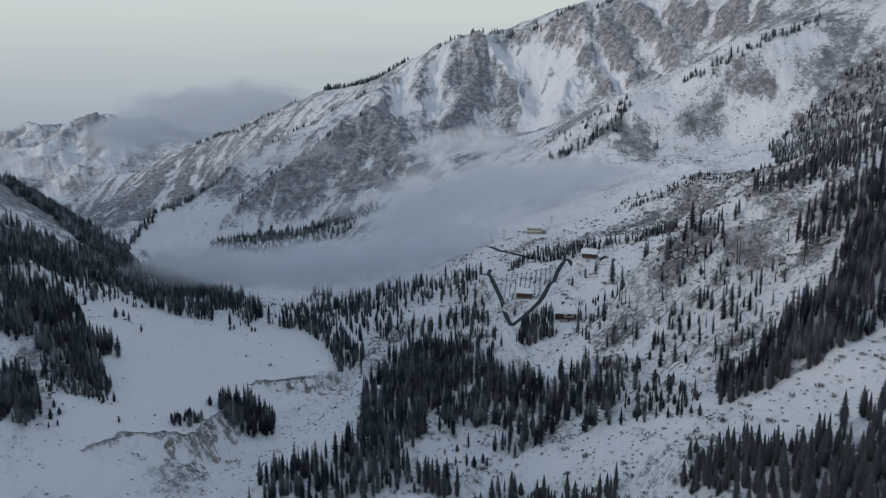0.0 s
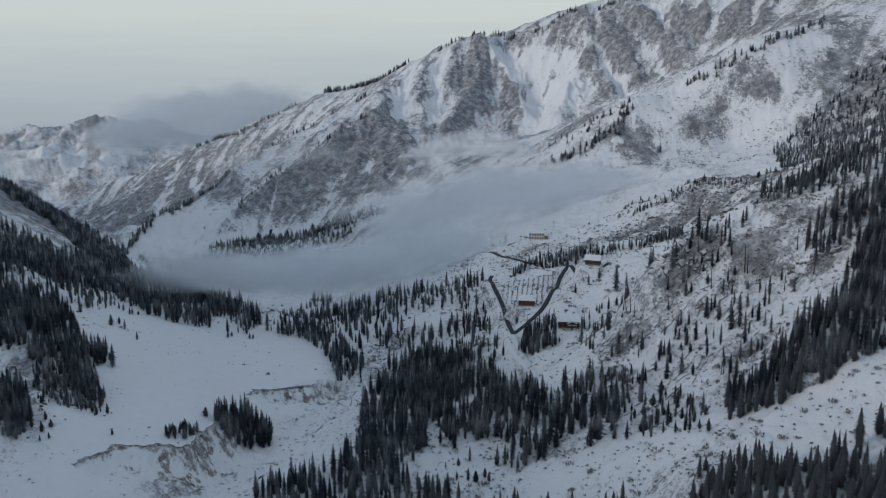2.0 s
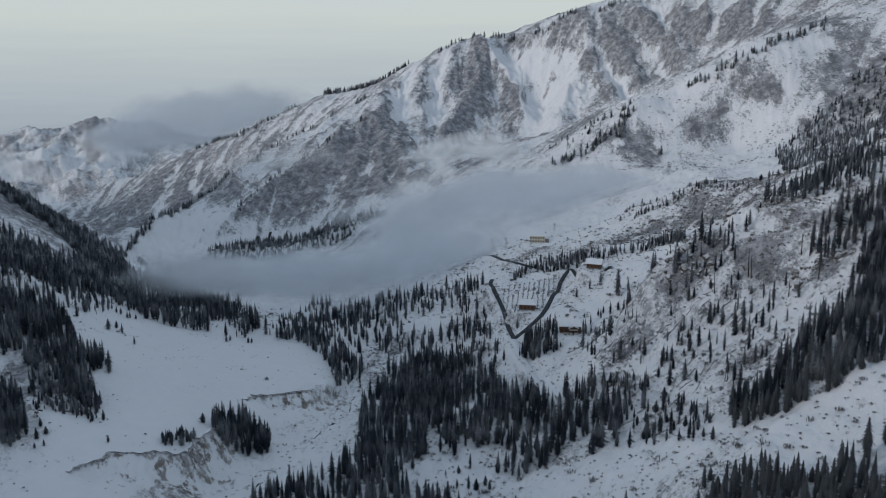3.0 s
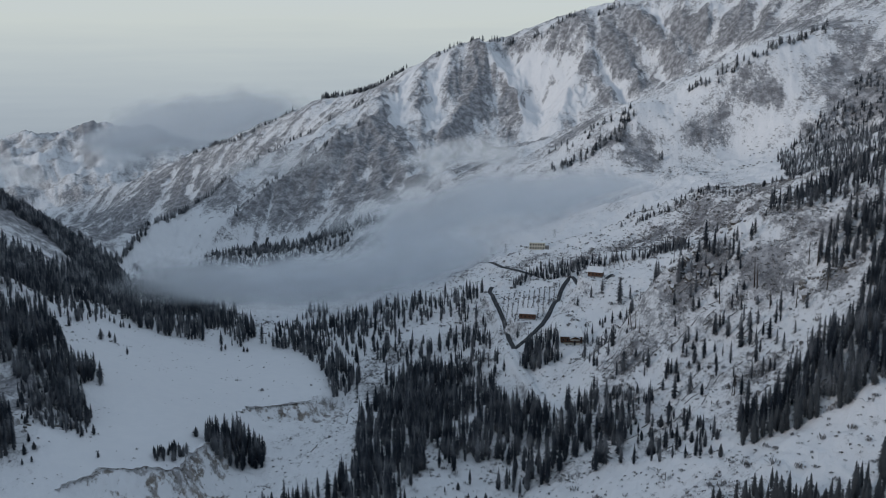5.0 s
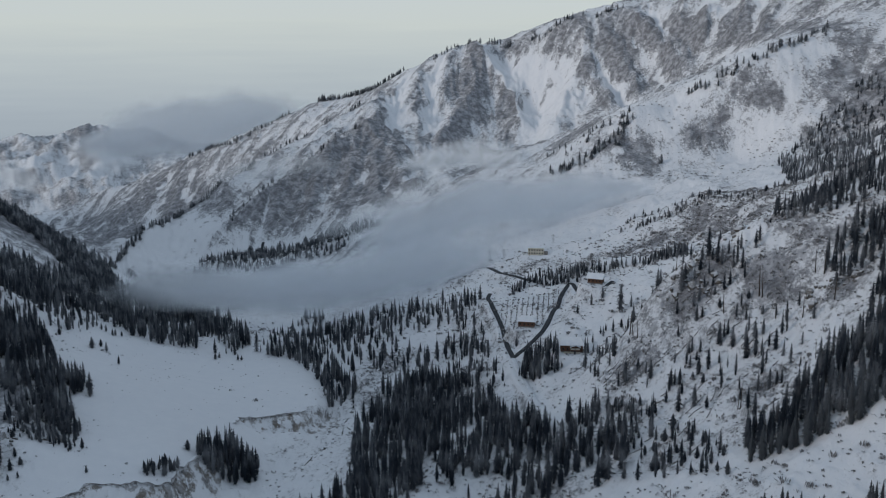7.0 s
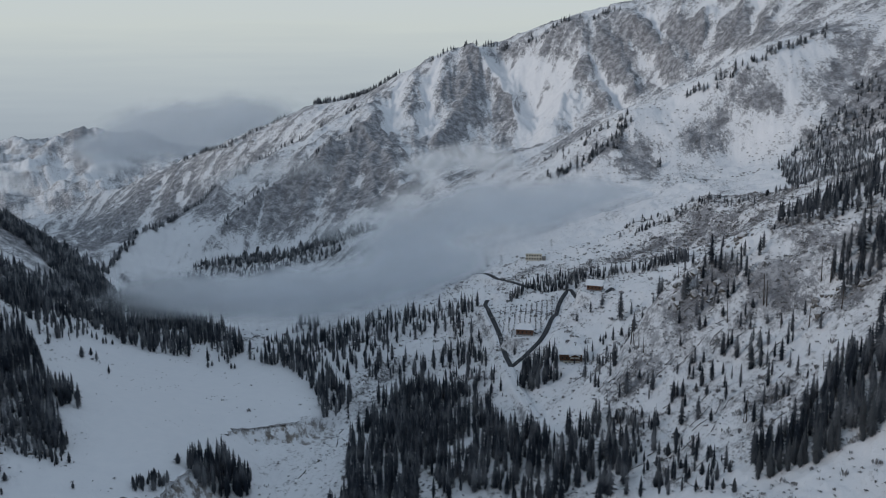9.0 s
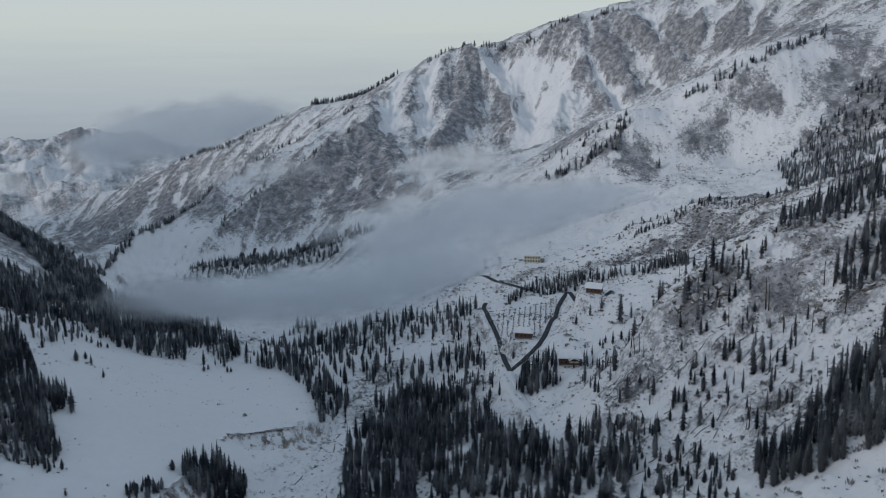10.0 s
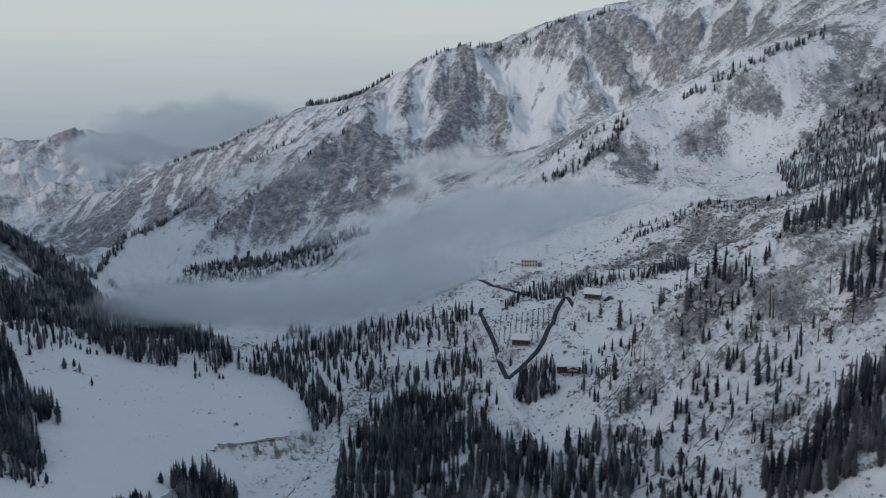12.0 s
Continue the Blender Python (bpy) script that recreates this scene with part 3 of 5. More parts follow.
# ---- the ground: one sheet, fine where the valley opens and coarse round about ----
FACES = {  # the same on the big faces: x, y, z, half-width, half-height, how much
    "main_face": [(-137, 1722, 99, 112, 56, 0.4), (-294, 1732, 72, 82, 41, 0.15), (-683, 2358, -24, 141, 56, 0.35), (-813, 2229, -108, 121, 40, 0.4), (-394, 1806, 29, 97, 32, 0.25), (-281, 2123, 109, 88, 62, 0.2), (57, 2043, 212, 40, 71, 0.45), (348, 2029, 305, 58, 70, 0.25), (422, 1989, 316, 92, 57, 0.2), (510, 1893, 337, 87, 43, 0.2), (179, 2103, 264, 49, 36, -0.8), (238, 2032, 241, 49, 59, -0.9), (185, 1895, 163, 44, 44, -0.8), (-426, 1516, 8, 64, 20, -0.6), (-73, 1451, 54, 61, 12, -0.5), (432, 1501, 300, 26, 21, -0.35), (120, 2160, 281, 25, 17, -0.4)],
    "spur": [(-384, 1582, 20, 38, 24, -0.25), (-439, 1541, 3, 47, 20, -0.4), (-460, 1494, -1, 32, 13, -0.4), (-179, 1687, 79, 49, 59, 0.25), (-99, 1668, 101, 44, 58, 0.25), (-262, 1639, 44, 39, 34, 0.2), (-258, 1547, -1, 82, 13, -0.35), (-108, 1507, 53, 28, 10, -0.6), (-53, 1533, 79, 30, 10, -0.6), (-1, 1547, 104, 22, 7, -0.4)],
    "flank": [(-844, 2361, -109, 88, 74, 0.2), (-766, 2439, -50, 105, 75, 0.2), (-596, 2345, -9, 64, 64, 0.15), (513, 1824, 297, 61, 17, -0.5), (-300, 2330, 139, 48, 34, -0.15), (-106, 2047, 201, 31, 13, -0.45)],
    "right_hill": [(259, 1333, 172, 41, 25, 1.01), (361, 1341, 193, 33, 33, 0.88), (397, 1360, 217, 20, 20, 0.54), (331, 1290, 155, 19, 9, 0.2), (433, 1380, 256, 33, 33, 0.84), (450, 1356, 241, 17, 19, 0.68), (546, 1391, 284, 17, 17, 0.88), (547, 1281, 230, 45, 48, 0.81), (480, 1257, 193, 20, 22, 0.47), (384, 1303, 163, 46, 17, -0.3), (524, 1417, 300, 41, 21, -0.45), (330, 1379, 212, 36, 16, -0.45), (589, 1440, 320, 30, 21, 0.54), (601, 1356, 280, 39, 39, 0.47), (373, 878, 210, 31, 15, 0.54), (598, 1682, 342, 29, 15, 0.41)],
}
PATCHES = {  # bare (or, below nought, snowy) places: x, y, half-width, half-depth, how much
    "bench": [(258, 901, 51, 78, 0.33), (286, 875, 28, 38, 0.32), (222, 931, 33, 20, 0.32), (148, 917, 33, 32, 0.3), (102, 959, 23, 22, 0.3), (192, 917, 27, 33, 0.3), (165, 994, 33, 25, -0.4)],
    "near_right": [(236, 592, 21, 34, 0.35), (211, 608, 13, 25, 0.5), (191, 588, 15, 23, 0.6), (157, 610, 20, 16, 0.45), (149, 583, 28, 21, 0.25), (111, 566, 24, 33, 0.25), (160, 510, 22, 32, 0.22), (216, 533, 16, 23, 0.35), (170, 615, 11, 20, 0.35), (127, 598, 22, 20, 0.2)],
    "valley": [(-42, 821, 28, 34, 0.35), (-79, 889, 30, 54, 0.35), (-249, 600, 20, 37, 0.6), (-277, 612, 19, 34, 0.35), (-550, 1210, 60, 75, 1.0), (-490, 1225, 50, 65, 1.0), (-450, 1225, 40, 45, 0.7), (-497, 1133, 40, 61, 0.4), (-440, 1100, 30, 50, 0.35), (-400, 960, 40, 80, 0.25), (-330, 720, 40, 60, 0.25), (-285, 640, 25, 40, 0.3), (-115, 828, 20, 37, 0.2), (68, 503, 19, 22, 0.15), (83, 439, 25, 12, 0.1), (111, 402, 30, 16, 0.1), (35, 470, 18, 10, 0.15), (16, 713, 26, 32, 0.2), (-147, 506, 35, 21, 0.32), (-59, 763, 21, 34, 0.22)],
}


def mesh_of(name, verts, faces, mats, smooth=False):
    me = bpy.data.meshes.new(name)
    me.vertices.add(len(verts))
    me.vertices.foreach_set("co", np.asarray(verts, np.float32).ravel())
    faces = np.asarray(faces, np.int32)
    k = faces.shape[1]
    me.loops.add(faces.size)
    me.loops.foreach_set("vertex_index", faces.ravel())
    me.polygons.add(len(faces))
    me.polygons.foreach_set("loop_start", np.arange(len(faces), dtype=np.int32) * k)
    me.polygons.foreach_set("loop_total", np.full(len(faces), k, np.int32))
    if smooth:
        me.polygons.foreach_set("use_smooth", np.ones(len(faces), bool))
    for mat in mats:
        me.materials.append(mat)
    me.update(calc_edges=True)
    return me


def grid_faces(rows, cols, wrap=False):
    r, c = np.meshgrid(np.arange(rows - 1), np.arange(cols if wrap else cols - 1), indexing="ij")
    d = (c + 1) % cols
    return np.stack([r * cols + c, r * cols + d, (r + 1) * cols + d, (r + 1) * cols + c], -1).reshape(-1, 4)


def bare_ground(x, y, z, slope, streak):
    """How bare of snow the ground is, and how earthy."""
    far = step(1150, 1650, y + 0.3 * np.abs(x))
    far = np.maximum(far, step(1230, 1400, y) * step(150, 0, x)) * (1 - on_hill(x, y))
    hill = on_hill(x, y)
    bare = far * (0.43 + 0.22 * streak + 0.3 * (slope - 0.55) + 0.24 * fbm(x / 95, y / 95, 5, 91) + 0.16 * fbm(x / 16, y / 16, 2, 90) + 0.85 * folds(x, y)[1])
    bare = bare + step(3000, 3500, y) * (0.1 * fbm(x / 60, y / 60, 4, 94) + 0.2 * (1 - 2.2 * np.abs(wave(x / 170 + 0.3 * wave(y / 300, x / 300, 96), y / 600, 92))) + 0.02)
    bare = bare + hill * (0.13 + 0.12 * step(420, 560, x) + 0.12 * streak + 0.16 * fbm(x / 38, y / 38, 3, 98))
    bare = bare + (1 - far) * (1 - hill) * (0.15 + 0.25 * np.clip(slope - 0.45, 0, 1) + 0.16 * fbm(x / 45, y / 45, 3, 93))
    ragged = 0.9 + 0.6 * fbm(x / 24, y / 24, 3, 97)
    for px, py, pz, rx, rz, much in [q for group in FACES.values() for q in group]:
        d = ((x - px) / rx) ** 2 + ((z - pz) / rz) ** 2
        bare = bare + much * np.exp(-d ** 1.6) * ragged * step(260, 160, np.abs(y - py))
    for group in PATCHES.values():
        for px, py, rx, ry, much in group:
            bare = bare + much * np.exp(-(((x - px) / rx) ** 2 + ((y - py) / (0.85 * ry)) ** 2) ** 1.6) * ragged
    bare = bare - (0.12 + bare.clip(0)) * 0.95 * on_terrace(x, y)
    # the wind-swept avalanche strip stays white
    sx, sy = np.array([q[0] for q in LINES["strip"]][::-1], float), np.array([q[1] for q in LINES["strip"]][::-1], float)
    mid = np.interp(x, sx, sy)
    bare = bare - 0.35 * step(22, 6, np.abs(y - mid - 2)) * step(30, 60, x)
    over, torn = past_rim(x, y)
    earth = torn * step(-0.3, 0.8, over) * step(36, 16, over)
    bare = bare + earth * (0.14 + 0.3 * step(9, 1, over) + 0.35 * fbm(x / 12, y / 17, 3, 95) + 0.4 * fbm(x / 4, y / 5, 2, 89))
    return bare, earth, np.maximum(np.maximum(np.maximum(far, hill), 0.8 * (1 - on_terrace(x, y))), step(0, 0.3, earth))


def build_ground():
    wedge = np.radians(np.r_[np.linspace(-29, 29, 860)])
    rest = np.radians(np.linspace(29, 331, 62)[1:-1])
    turn = np.r_[wedge, rest]
    out = np.r_[0.05, np.linspace(0, 250, 16)[1:], 250 * np.exp(np.linspace(0, np.log(2900 / 250), 640))[1:], np.linspace(2900, 4950, 70)[1:]]
    r, a = np.meshgrid(out, turn, indexing="ij")
    x, y = r * np.sin(a), r * np.cos(a)
    rows, cols = x.shape
    x, y = x.ravel(), y.ravel()
    drawn = streaks(x, y)
    z = height(x, y, drawn)
    me = mesh_of("ground", np.stack([x, y, z], -1), grid_faces(rows, cols, True)[:, ::-1], [LAND_MAT], True)
    up = np.zeros(3 * len(x), np.float32)
    me.vertex_normals.foreach_get("vector", up)
    up = np.abs(up[2::3]).clip(0.2, 1)
    bare, earth, far = bare_ground(x, y, z, np.sqrt(1 / up ** 2 - 1), drawn)
    for key, value in (("bare", bare), ("earth", earth), ("face", far)):
        me.attributes.new(key, "FLOAT", "POINT").data.foreach_set("value", np.asarray(value, np.float32))
    return tagged(new("ground", me), "snow-covered mountain valley with grey rocky ribs and scree", "ground", kind="structure")


ground = build_ground()

# ---- spruces ----
WOODS = {  # spacing, lowest and highest tree, outline in plan
    "gully_wood": (5.1, 10, 18, [(-61, 677), (-43, 729), (-11, 583), (-10, 521), (-19, 497), (13, 441), (-42, 450), (-106, 476), (-111, 515), (-87, 516), (-59, 501), (-49, 533)]),
    "middle_wood": (4.9, 11, 18, [(-44, 745), (-12, 777), (26, 695), (35, 650), (45, 589), (95, 572), (101, 510), (82, 475), (50, 490), (21, 500), (5, 520), (-7, 566), (-31, 626)]),
    "upper_stream_wood": (9, 9, 17, [(-177, 912), (-151, 1092), (-52, 1006), (36, 896), (40, 833), (25, 791), (-9, 780), (-47, 796), (-89, 822), (-134, 886)]),
    "stream_fringe": (5, 9, 17, [(-174, 892), (-129, 855), (-98, 788), (-86, 718), (-67, 746), (-68, 781), (-94, 826), (-136, 899)]),
    "valley_wood": (6.6, 12, 19, [(-410, 1179), (-326, 1170), (-218, 1000), (-177, 912), (-187, 878), (-224, 876), (-281, 869), (-332, 918)]),
    "left_wood": (4.4, 11, 18, [(-353, 734), (-335, 755), (-324, 782), (-277, 697), (-258, 673), (-238, 660), (-226, 636), (-236, 637), (-239, 626), (-225, 604), (-228, 581), (-257, 609), (-292, 641), (-307, 630)]),
    "left_crest_wood": (4.6, 11, 19, [(-594, 1264), (-578, 1325), (-545, 1379), (-496, 1376), (-403, 1214), (-339, 1010), (-384, 1058), (-430, 1115), (-480, 1190), (-524, 1215), (-545, 1200)]),
    "left_upper_wood": (5.6, 11, 19, [(-489, 1032), (-467, 1049), (-438, 1069), (-414, 1090), (-355, 994), (-320, 917), (-340, 889), (-355, 873), (-356, 805), (-369, 770)]),
    "left_low_wood": (3.5, 9, 17, [(-281, 578), (-259, 569), (-235, 526), (-238, 511), (-253, 510)]),
    "spur_belt": (8, 6, 12, [(-391, 1441), (-338, 1502), (-284, 1539), (-208, 1514), (-141, 1452), (-136, 1399), (-204, 1422), (-289, 1432), (-354, 1424)]),
    "left_clearing": (8, 7, 14, [(-369, 770), (-356, 805), (-355, 873), (-310, 905), (-300, 800), (-324, 782), (-335, 755), (-353, 734)]),
    "left_rock_wood": (3.9, 4, 10, [(-274, 613), (-251, 634), (-216, 588), (-207, 552), (-235, 561), (-250, 564)]),
    "terrace_clump": (3.2, 9, 17, [(-150, 585), (-136, 630), (-112, 600), (-112, 586), (-135, 583)]),
    "terrace_bushes": (2.6, 5, 7.4, [(-171, 553), (-155, 569), (-149, 563), (-164, 544)]),
    "right_wood": (3.7, 10, 16.5, [(126, 427), (142, 419), (158, 410), (175, 408), (207, 420), (264, 553), (235, 541), (200, 479), (179, 471), (155, 447), (139, 454)]),
    "near_wood": (4.2, 8, 17, [(188, 376), (153, 296), (117, 330), (98, 365), (107, 374), (127, 365), (151, 356), (170, 368)]),
    "near_row": (5.2, 7, 13, [(13, 433), (34, 460), (62, 424), (79, 403), (87, 366)]),
    "shoulder_wood": (6.2, 8, 14, [(197, 623), (225, 607), (253, 590), (284, 584), (316, 654), (326, 787), (280, 772)]),
    "rock_wood": (4.8, 11, 18, [(209, 566), (224, 574), (246, 580), (274, 575), (261, 546), (234, 540), (215, 539)]),
    "open_slope": (12, 6, 14, [(92, 685), (144, 743), (171, 604), (200, 532), (163, 464), (130, 463), (101, 461), (95, 572)]),
    "outcrop": (7, 7, 13, [(152, 628), (178, 628), (197, 617), (186, 591), (159, 597)]),
    "bench_wood": (4.2, 5, 10, [(64, 869), (83, 898), (115, 871), (137, 880), (172, 868), (196, 778), (210, 845), (159, 887), (121, 920), (91, 923), (64, 898)]),
    "bench_line": (5, 4, 7, [(178, 993), (259, 962), (302, 893), (301, 888), (256, 948), (185, 968)]),
    "lodge_trees": (3.4, 8, 14, [(53, 681), (62, 709), (79, 709), (84, 672), (68, 663)]),
    "lodge_scatter": (8, 5, 11, [(100, 718), (124, 729), (121, 663), (106, 668)]),
    "wood_edge": (6, 5, 12, [(98, 569), (120, 539), (130, 457), (124, 423), (105, 452), (98, 509)]),
    "near_edge": (6, 6, 12, [(100, 373), (108, 383), (131, 378), (130, 358), (110, 359)]),
    "road_side": (8, 7, 13, [(3, 840), (34, 828), (42, 763), (46, 676), (28, 671), (7, 752)]),
    "lower_scatter": (11, 8, 14, [(27, 793), (50, 687), (53, 624), (35, 650), (17, 746)]),
    "spur_foot_wood": (6, 7, 12, [(-370, 1470), (-285, 1491), (-125, 1439), (-74, 1458), (-130, 1494), (-284, 1541), (-364, 1484)]),
    "foot_rib_wood": (12, 8, 13, [(-79, 1387), (5, 1421), (13, 1401), (-69, 1364)]),
    "right_hill_wood": (7.4, 6, 12, [(416, 1215), (463, 1270), (497, 1286), (561, 1340), (619, 1358), (400, 800), (358, 866), (336, 886), (324, 898)]),
    "right_hill_row": (11, 7, 12, [(170, 1424), (218, 1385), (263, 1391), (265, 1379), (216, 1369), (176, 1373)]),
}


ROWS = [("left_crest", 3.2, 11, 18, 0, 7), ("main_crest", 7, 9, 15, 2, 9), ("main_crest", 2.4, 11, 17, 9, 13), ("main_crest", 5, 9, 14, 13, 17), ("inner_spur", 3.4, 9, 15, 4, 12),
        ("inner_spur", 9, 8, 12, 0, 5), ("spur_edge", 9, 7, 12, 0, 7), ("right_crest", 4, 8, 13, 3, 8), ("right_crest", 12, 6, 11, 0, 3), ("hill_row", 2.6, 8, 14, 0, 5), ("bench_edge", 7, 4, 7, 2, 7)]  # crest lines, gap, heights, from and to


def inside(poly, x, y):
    hit = np.zeros(x.shape, bool)
    for (ax, ay), (bx, by) in zip(poly, poly[1:] + poly[:1]):
        if ay != by:
            hit ^= ((ay > y) != (by > y)) & (x < (bx - ax) * (y - ay) / (by - ay) + ax)
    return hit


def spruce_crown(rng, tiers, tips, slim=0.115):
    """Drooping, ragged whorls of a one-metre spruce: verts and triangles."""
    v, f = [], []
    for k in range(tiers):
        s = k / (tiers - 1)
        top = 1.0 - 0.94 * s ** 0.92
        reach = slim * (0.07 + 0.93 * min(1.0, s * 1.5) ** 0.75) * (1 - 0.35 * max(0, s - 0.75) / 0.25) * rng.uniform(0.72, 1.2)
        drop = max(0.04 + 0.05 * s, (1.0 + 0.6 * s) / tiers)
        c = len(v)
        v.append((rng.normal(0, 0.004), rng.normal(0, 0.004), min(1.0, top + drop * 0.6)))
        turn = rng.uniform(0, 6.28)
        for j in range(2 * tips):
            a = turn + math.pi * j / tips + rng.normal(0, 0.12)
            far = j % 2 == 0
            q = reach * (rng.uniform(0.7, 1.4) if far else rng.uniform(0.3, 0.52))
            v.append((q * math.cos(a), q * math.sin(a), top - drop * (rng.uniform(0.5, 1.05) if far else rng.uniform(0.0, 0.25))))
        f += [(c, c + 1 + j, c + 1 + (j + 1) % (2 * tips)) for j in range(2 * tips)]
    return np.array(v), np.array(f)


def trunk_mesh(sides=6):
    v, f = [], []
    for k, (z, r) in enumerate(((-0.05, 0.022), (0.05, 0.017), (0.5, 0.009), (0.97, 0.002))):
        v += [(r * math.cos(6.2832 * j / sides), r * math.sin(6.2832 * j / sides), z) for j in range(sides)]
        if k:
            o = (k - 1) * sides
            f += [(o + j, o + (j + 1) % sides, o + sides + (j + 1) % sides, o + sides + j) for j in range(sides)]
    return np.array(v), np.array(f)


rng = np.random.default_rng(7)
NEAR_CROWNS = [spruce_crown(rng, 32, 9, w) for w in (0.10, 0.11, 0.12, 0.13, 0.14)]
MID_CROWNS = [spruce_crown(rng, 18, 7, w) for w in (0.09, 0.105, 0.12, 0.135)]
FAR_CROWNS = [spruce_crown(rng, 8, 6, w) for w in (0.13, 0.155, 0.18)]
TRUNK = trunk_mesh()


def scatter():
    spots = []
    for name, (gap, low, high, poly) in WOODS.items():
        px, py = [q[0] for q in poly], [q[1] for q in poly]
        nx, ny = int((max(px) - min(px)) / gap) + 1, int((max(py) - min(py)) / gap) + 1
        gx, gy = np.meshgrid(np.arange(nx), np.arange(ny))
        x = min(px) + (gx + rng.uniform(-0.55, 0.55, gx.shape) + 0.5 * (gy % 2)) * gap
        y = min(py) + (gy + rng.uniform(-0.55, 0.55, gx.shape)) * gap
        keep = inside(poly, x, y) & (wave(x / (6 * gap), y / (6 * gap), 77) + rng.uniform(-0.3, 0.3, x.shape) > (-0.7 if gap < 4.6 else -0.45))
        x, y = x[keep], y[keep]
        h = rng.uniform(low, high * 1.08, len(x)) * np.where(rng.uniform(size=len(x)) < 0.25, rng.uniform(0.35, 0.75, len(x)), 1.0)
        spots += list(zip(x, y, h, 0 * h + 1))
    for name, group in LONE.items():
        spots += [(x, y, max(h, 4), 1.9 if name == "terrace" and h < 12 else 1.15) for x, y, h in group]
    for line, gap, low, high, first, last in ROWS:
        pts = spread([(TREE_LINES | LINES)[line][first:last]])
        for a, b in zip(pts, pts[1:]):
            for k in range(int(np.hypot(*(b - a)[:2]) / gap) + 1):
                x, y, _ = a + (b - a) * rng.uniform()
                spots.append((x + rng.normal(0, 4), y + rng.normal(-2, 5), rng.uniform(low, high), 1.0))
    spots = np.array(spots)
    return np.c_[spots[:, :2], height(spots[:, 0], spots[:, 1]), spots[:, 2:]]


SPOTS = scatter()
AWAY = np.hypot(SPOTS[:, 0], SPOTS[:, 1])
SPOTS = SPOTS[np.argsort(AWAY)]


def one_mesh(name, spots, crowns, mat):
    """All crowns of a wood too large to count, as one mesh."""
    vs, fs, n = [], [], 0
    for x, y, z, h, girth in spots:
        v, f = crowns[rng.integers(len(crowns))]
        a = rng.uniform(0, 6.28)
        c, s, w = math.cos(a), math.sin(a), h * rng.uniform(0.85, 1.2) * max(girth * 1.2, 2.0 if h < 7.5 else 1.2) * (1.4 if y > 1250 else 1.0)
        vs.append(np.stack([x + w * (v[:, 0] * c - v[:, 1] * s), y + w * (v[:, 0] * s + v[:, 1] * c), z + h * v[:, 2]], -1))
        fs.append(f + n)
        n += len(v)
    return new(name, mesh_of(name, np.concatenate(vs), np.concatenate(fs), [mat]))


def build_spruces(count):
    trunk_me = mesh_of("trunk", *TRUNK, [BARK], True)
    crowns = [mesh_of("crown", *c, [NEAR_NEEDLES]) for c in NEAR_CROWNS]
    for k, (x, y, z, h, girth) in enumerate(SPOTS[:count]):
        tree = tagged(new("spruce_tree"), "tall slim dark spruce dusted with frost, rooted in snow", "tree", "spruces of the near slopes")
        tree.matrix_world = Matrix.LocRotScale((x, y, z), Euler((0, 0, rng.uniform(0, 6.28))), Vector((h * rng.uniform(0.9, 1.2) * max(girth, 1.9 if h < 7.5 else 1.1),) * 2 + (h,)))
        for name, me in (("trunk", trunk_me), ("crown", crowns[k % len(crowns)])):
            new(name, me).parent = tree


build_spruces(300)
rest = SPOTS[300:]
away = np.hypot(rest[:, 0], rest[:, 1])
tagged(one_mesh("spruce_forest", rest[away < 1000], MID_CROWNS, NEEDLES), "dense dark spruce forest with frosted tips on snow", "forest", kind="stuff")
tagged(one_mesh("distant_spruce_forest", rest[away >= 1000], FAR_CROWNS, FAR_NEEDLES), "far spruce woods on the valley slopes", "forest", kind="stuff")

# ---- scrub, logs and dead trees ----
TWIGS = plain("frosted_grey_twigs", (0.13, 0.128, 0.132), (0.34, 0.335, 0.34), 0.6, 0.9, 0.05, 0.6)
DEAD_WOOD = plain("weathered_dead_wood", (0.03, 0.026, 0.024), (0.13, 0.11, 0.095), 1.5, 0.9, 0.03, 0.5)


def bush(rng, twigs):
    """A one-metre rounded bush of fanned-out twigs, each a thin kite with its own lean."""
    v, f = [], []
    for _ in range(twigs):
        a, lean = rng.uniform(0, 6.28), abs(rng.normal(0, 0.7))
        way = np.array([math.cos(a) * math.sin(lean), math.sin(a) * math.sin(lean), math.cos(lean)])
        across = np.array([-math.sin(a), math.cos(a), rng.uniform(-0.3, 0.3)])
        foot = np.array([rng.normal(0, 0.3), rng.normal(0, 0.3), -0.1])
        tip = foot + way * rng.uniform(0.65, 1.1)
        w = rng.uniform(0.07, 0.17)
        c = len(v)
        v += [foot, foot + 0.6 * (tip - foot) + across * w, tip, foot + 0.65 * (tip - foot) - across * w]
        f += [(c, c + 1, c + 2), (c, c + 2, c + 3)]
    return np.array(v), np.array(f)


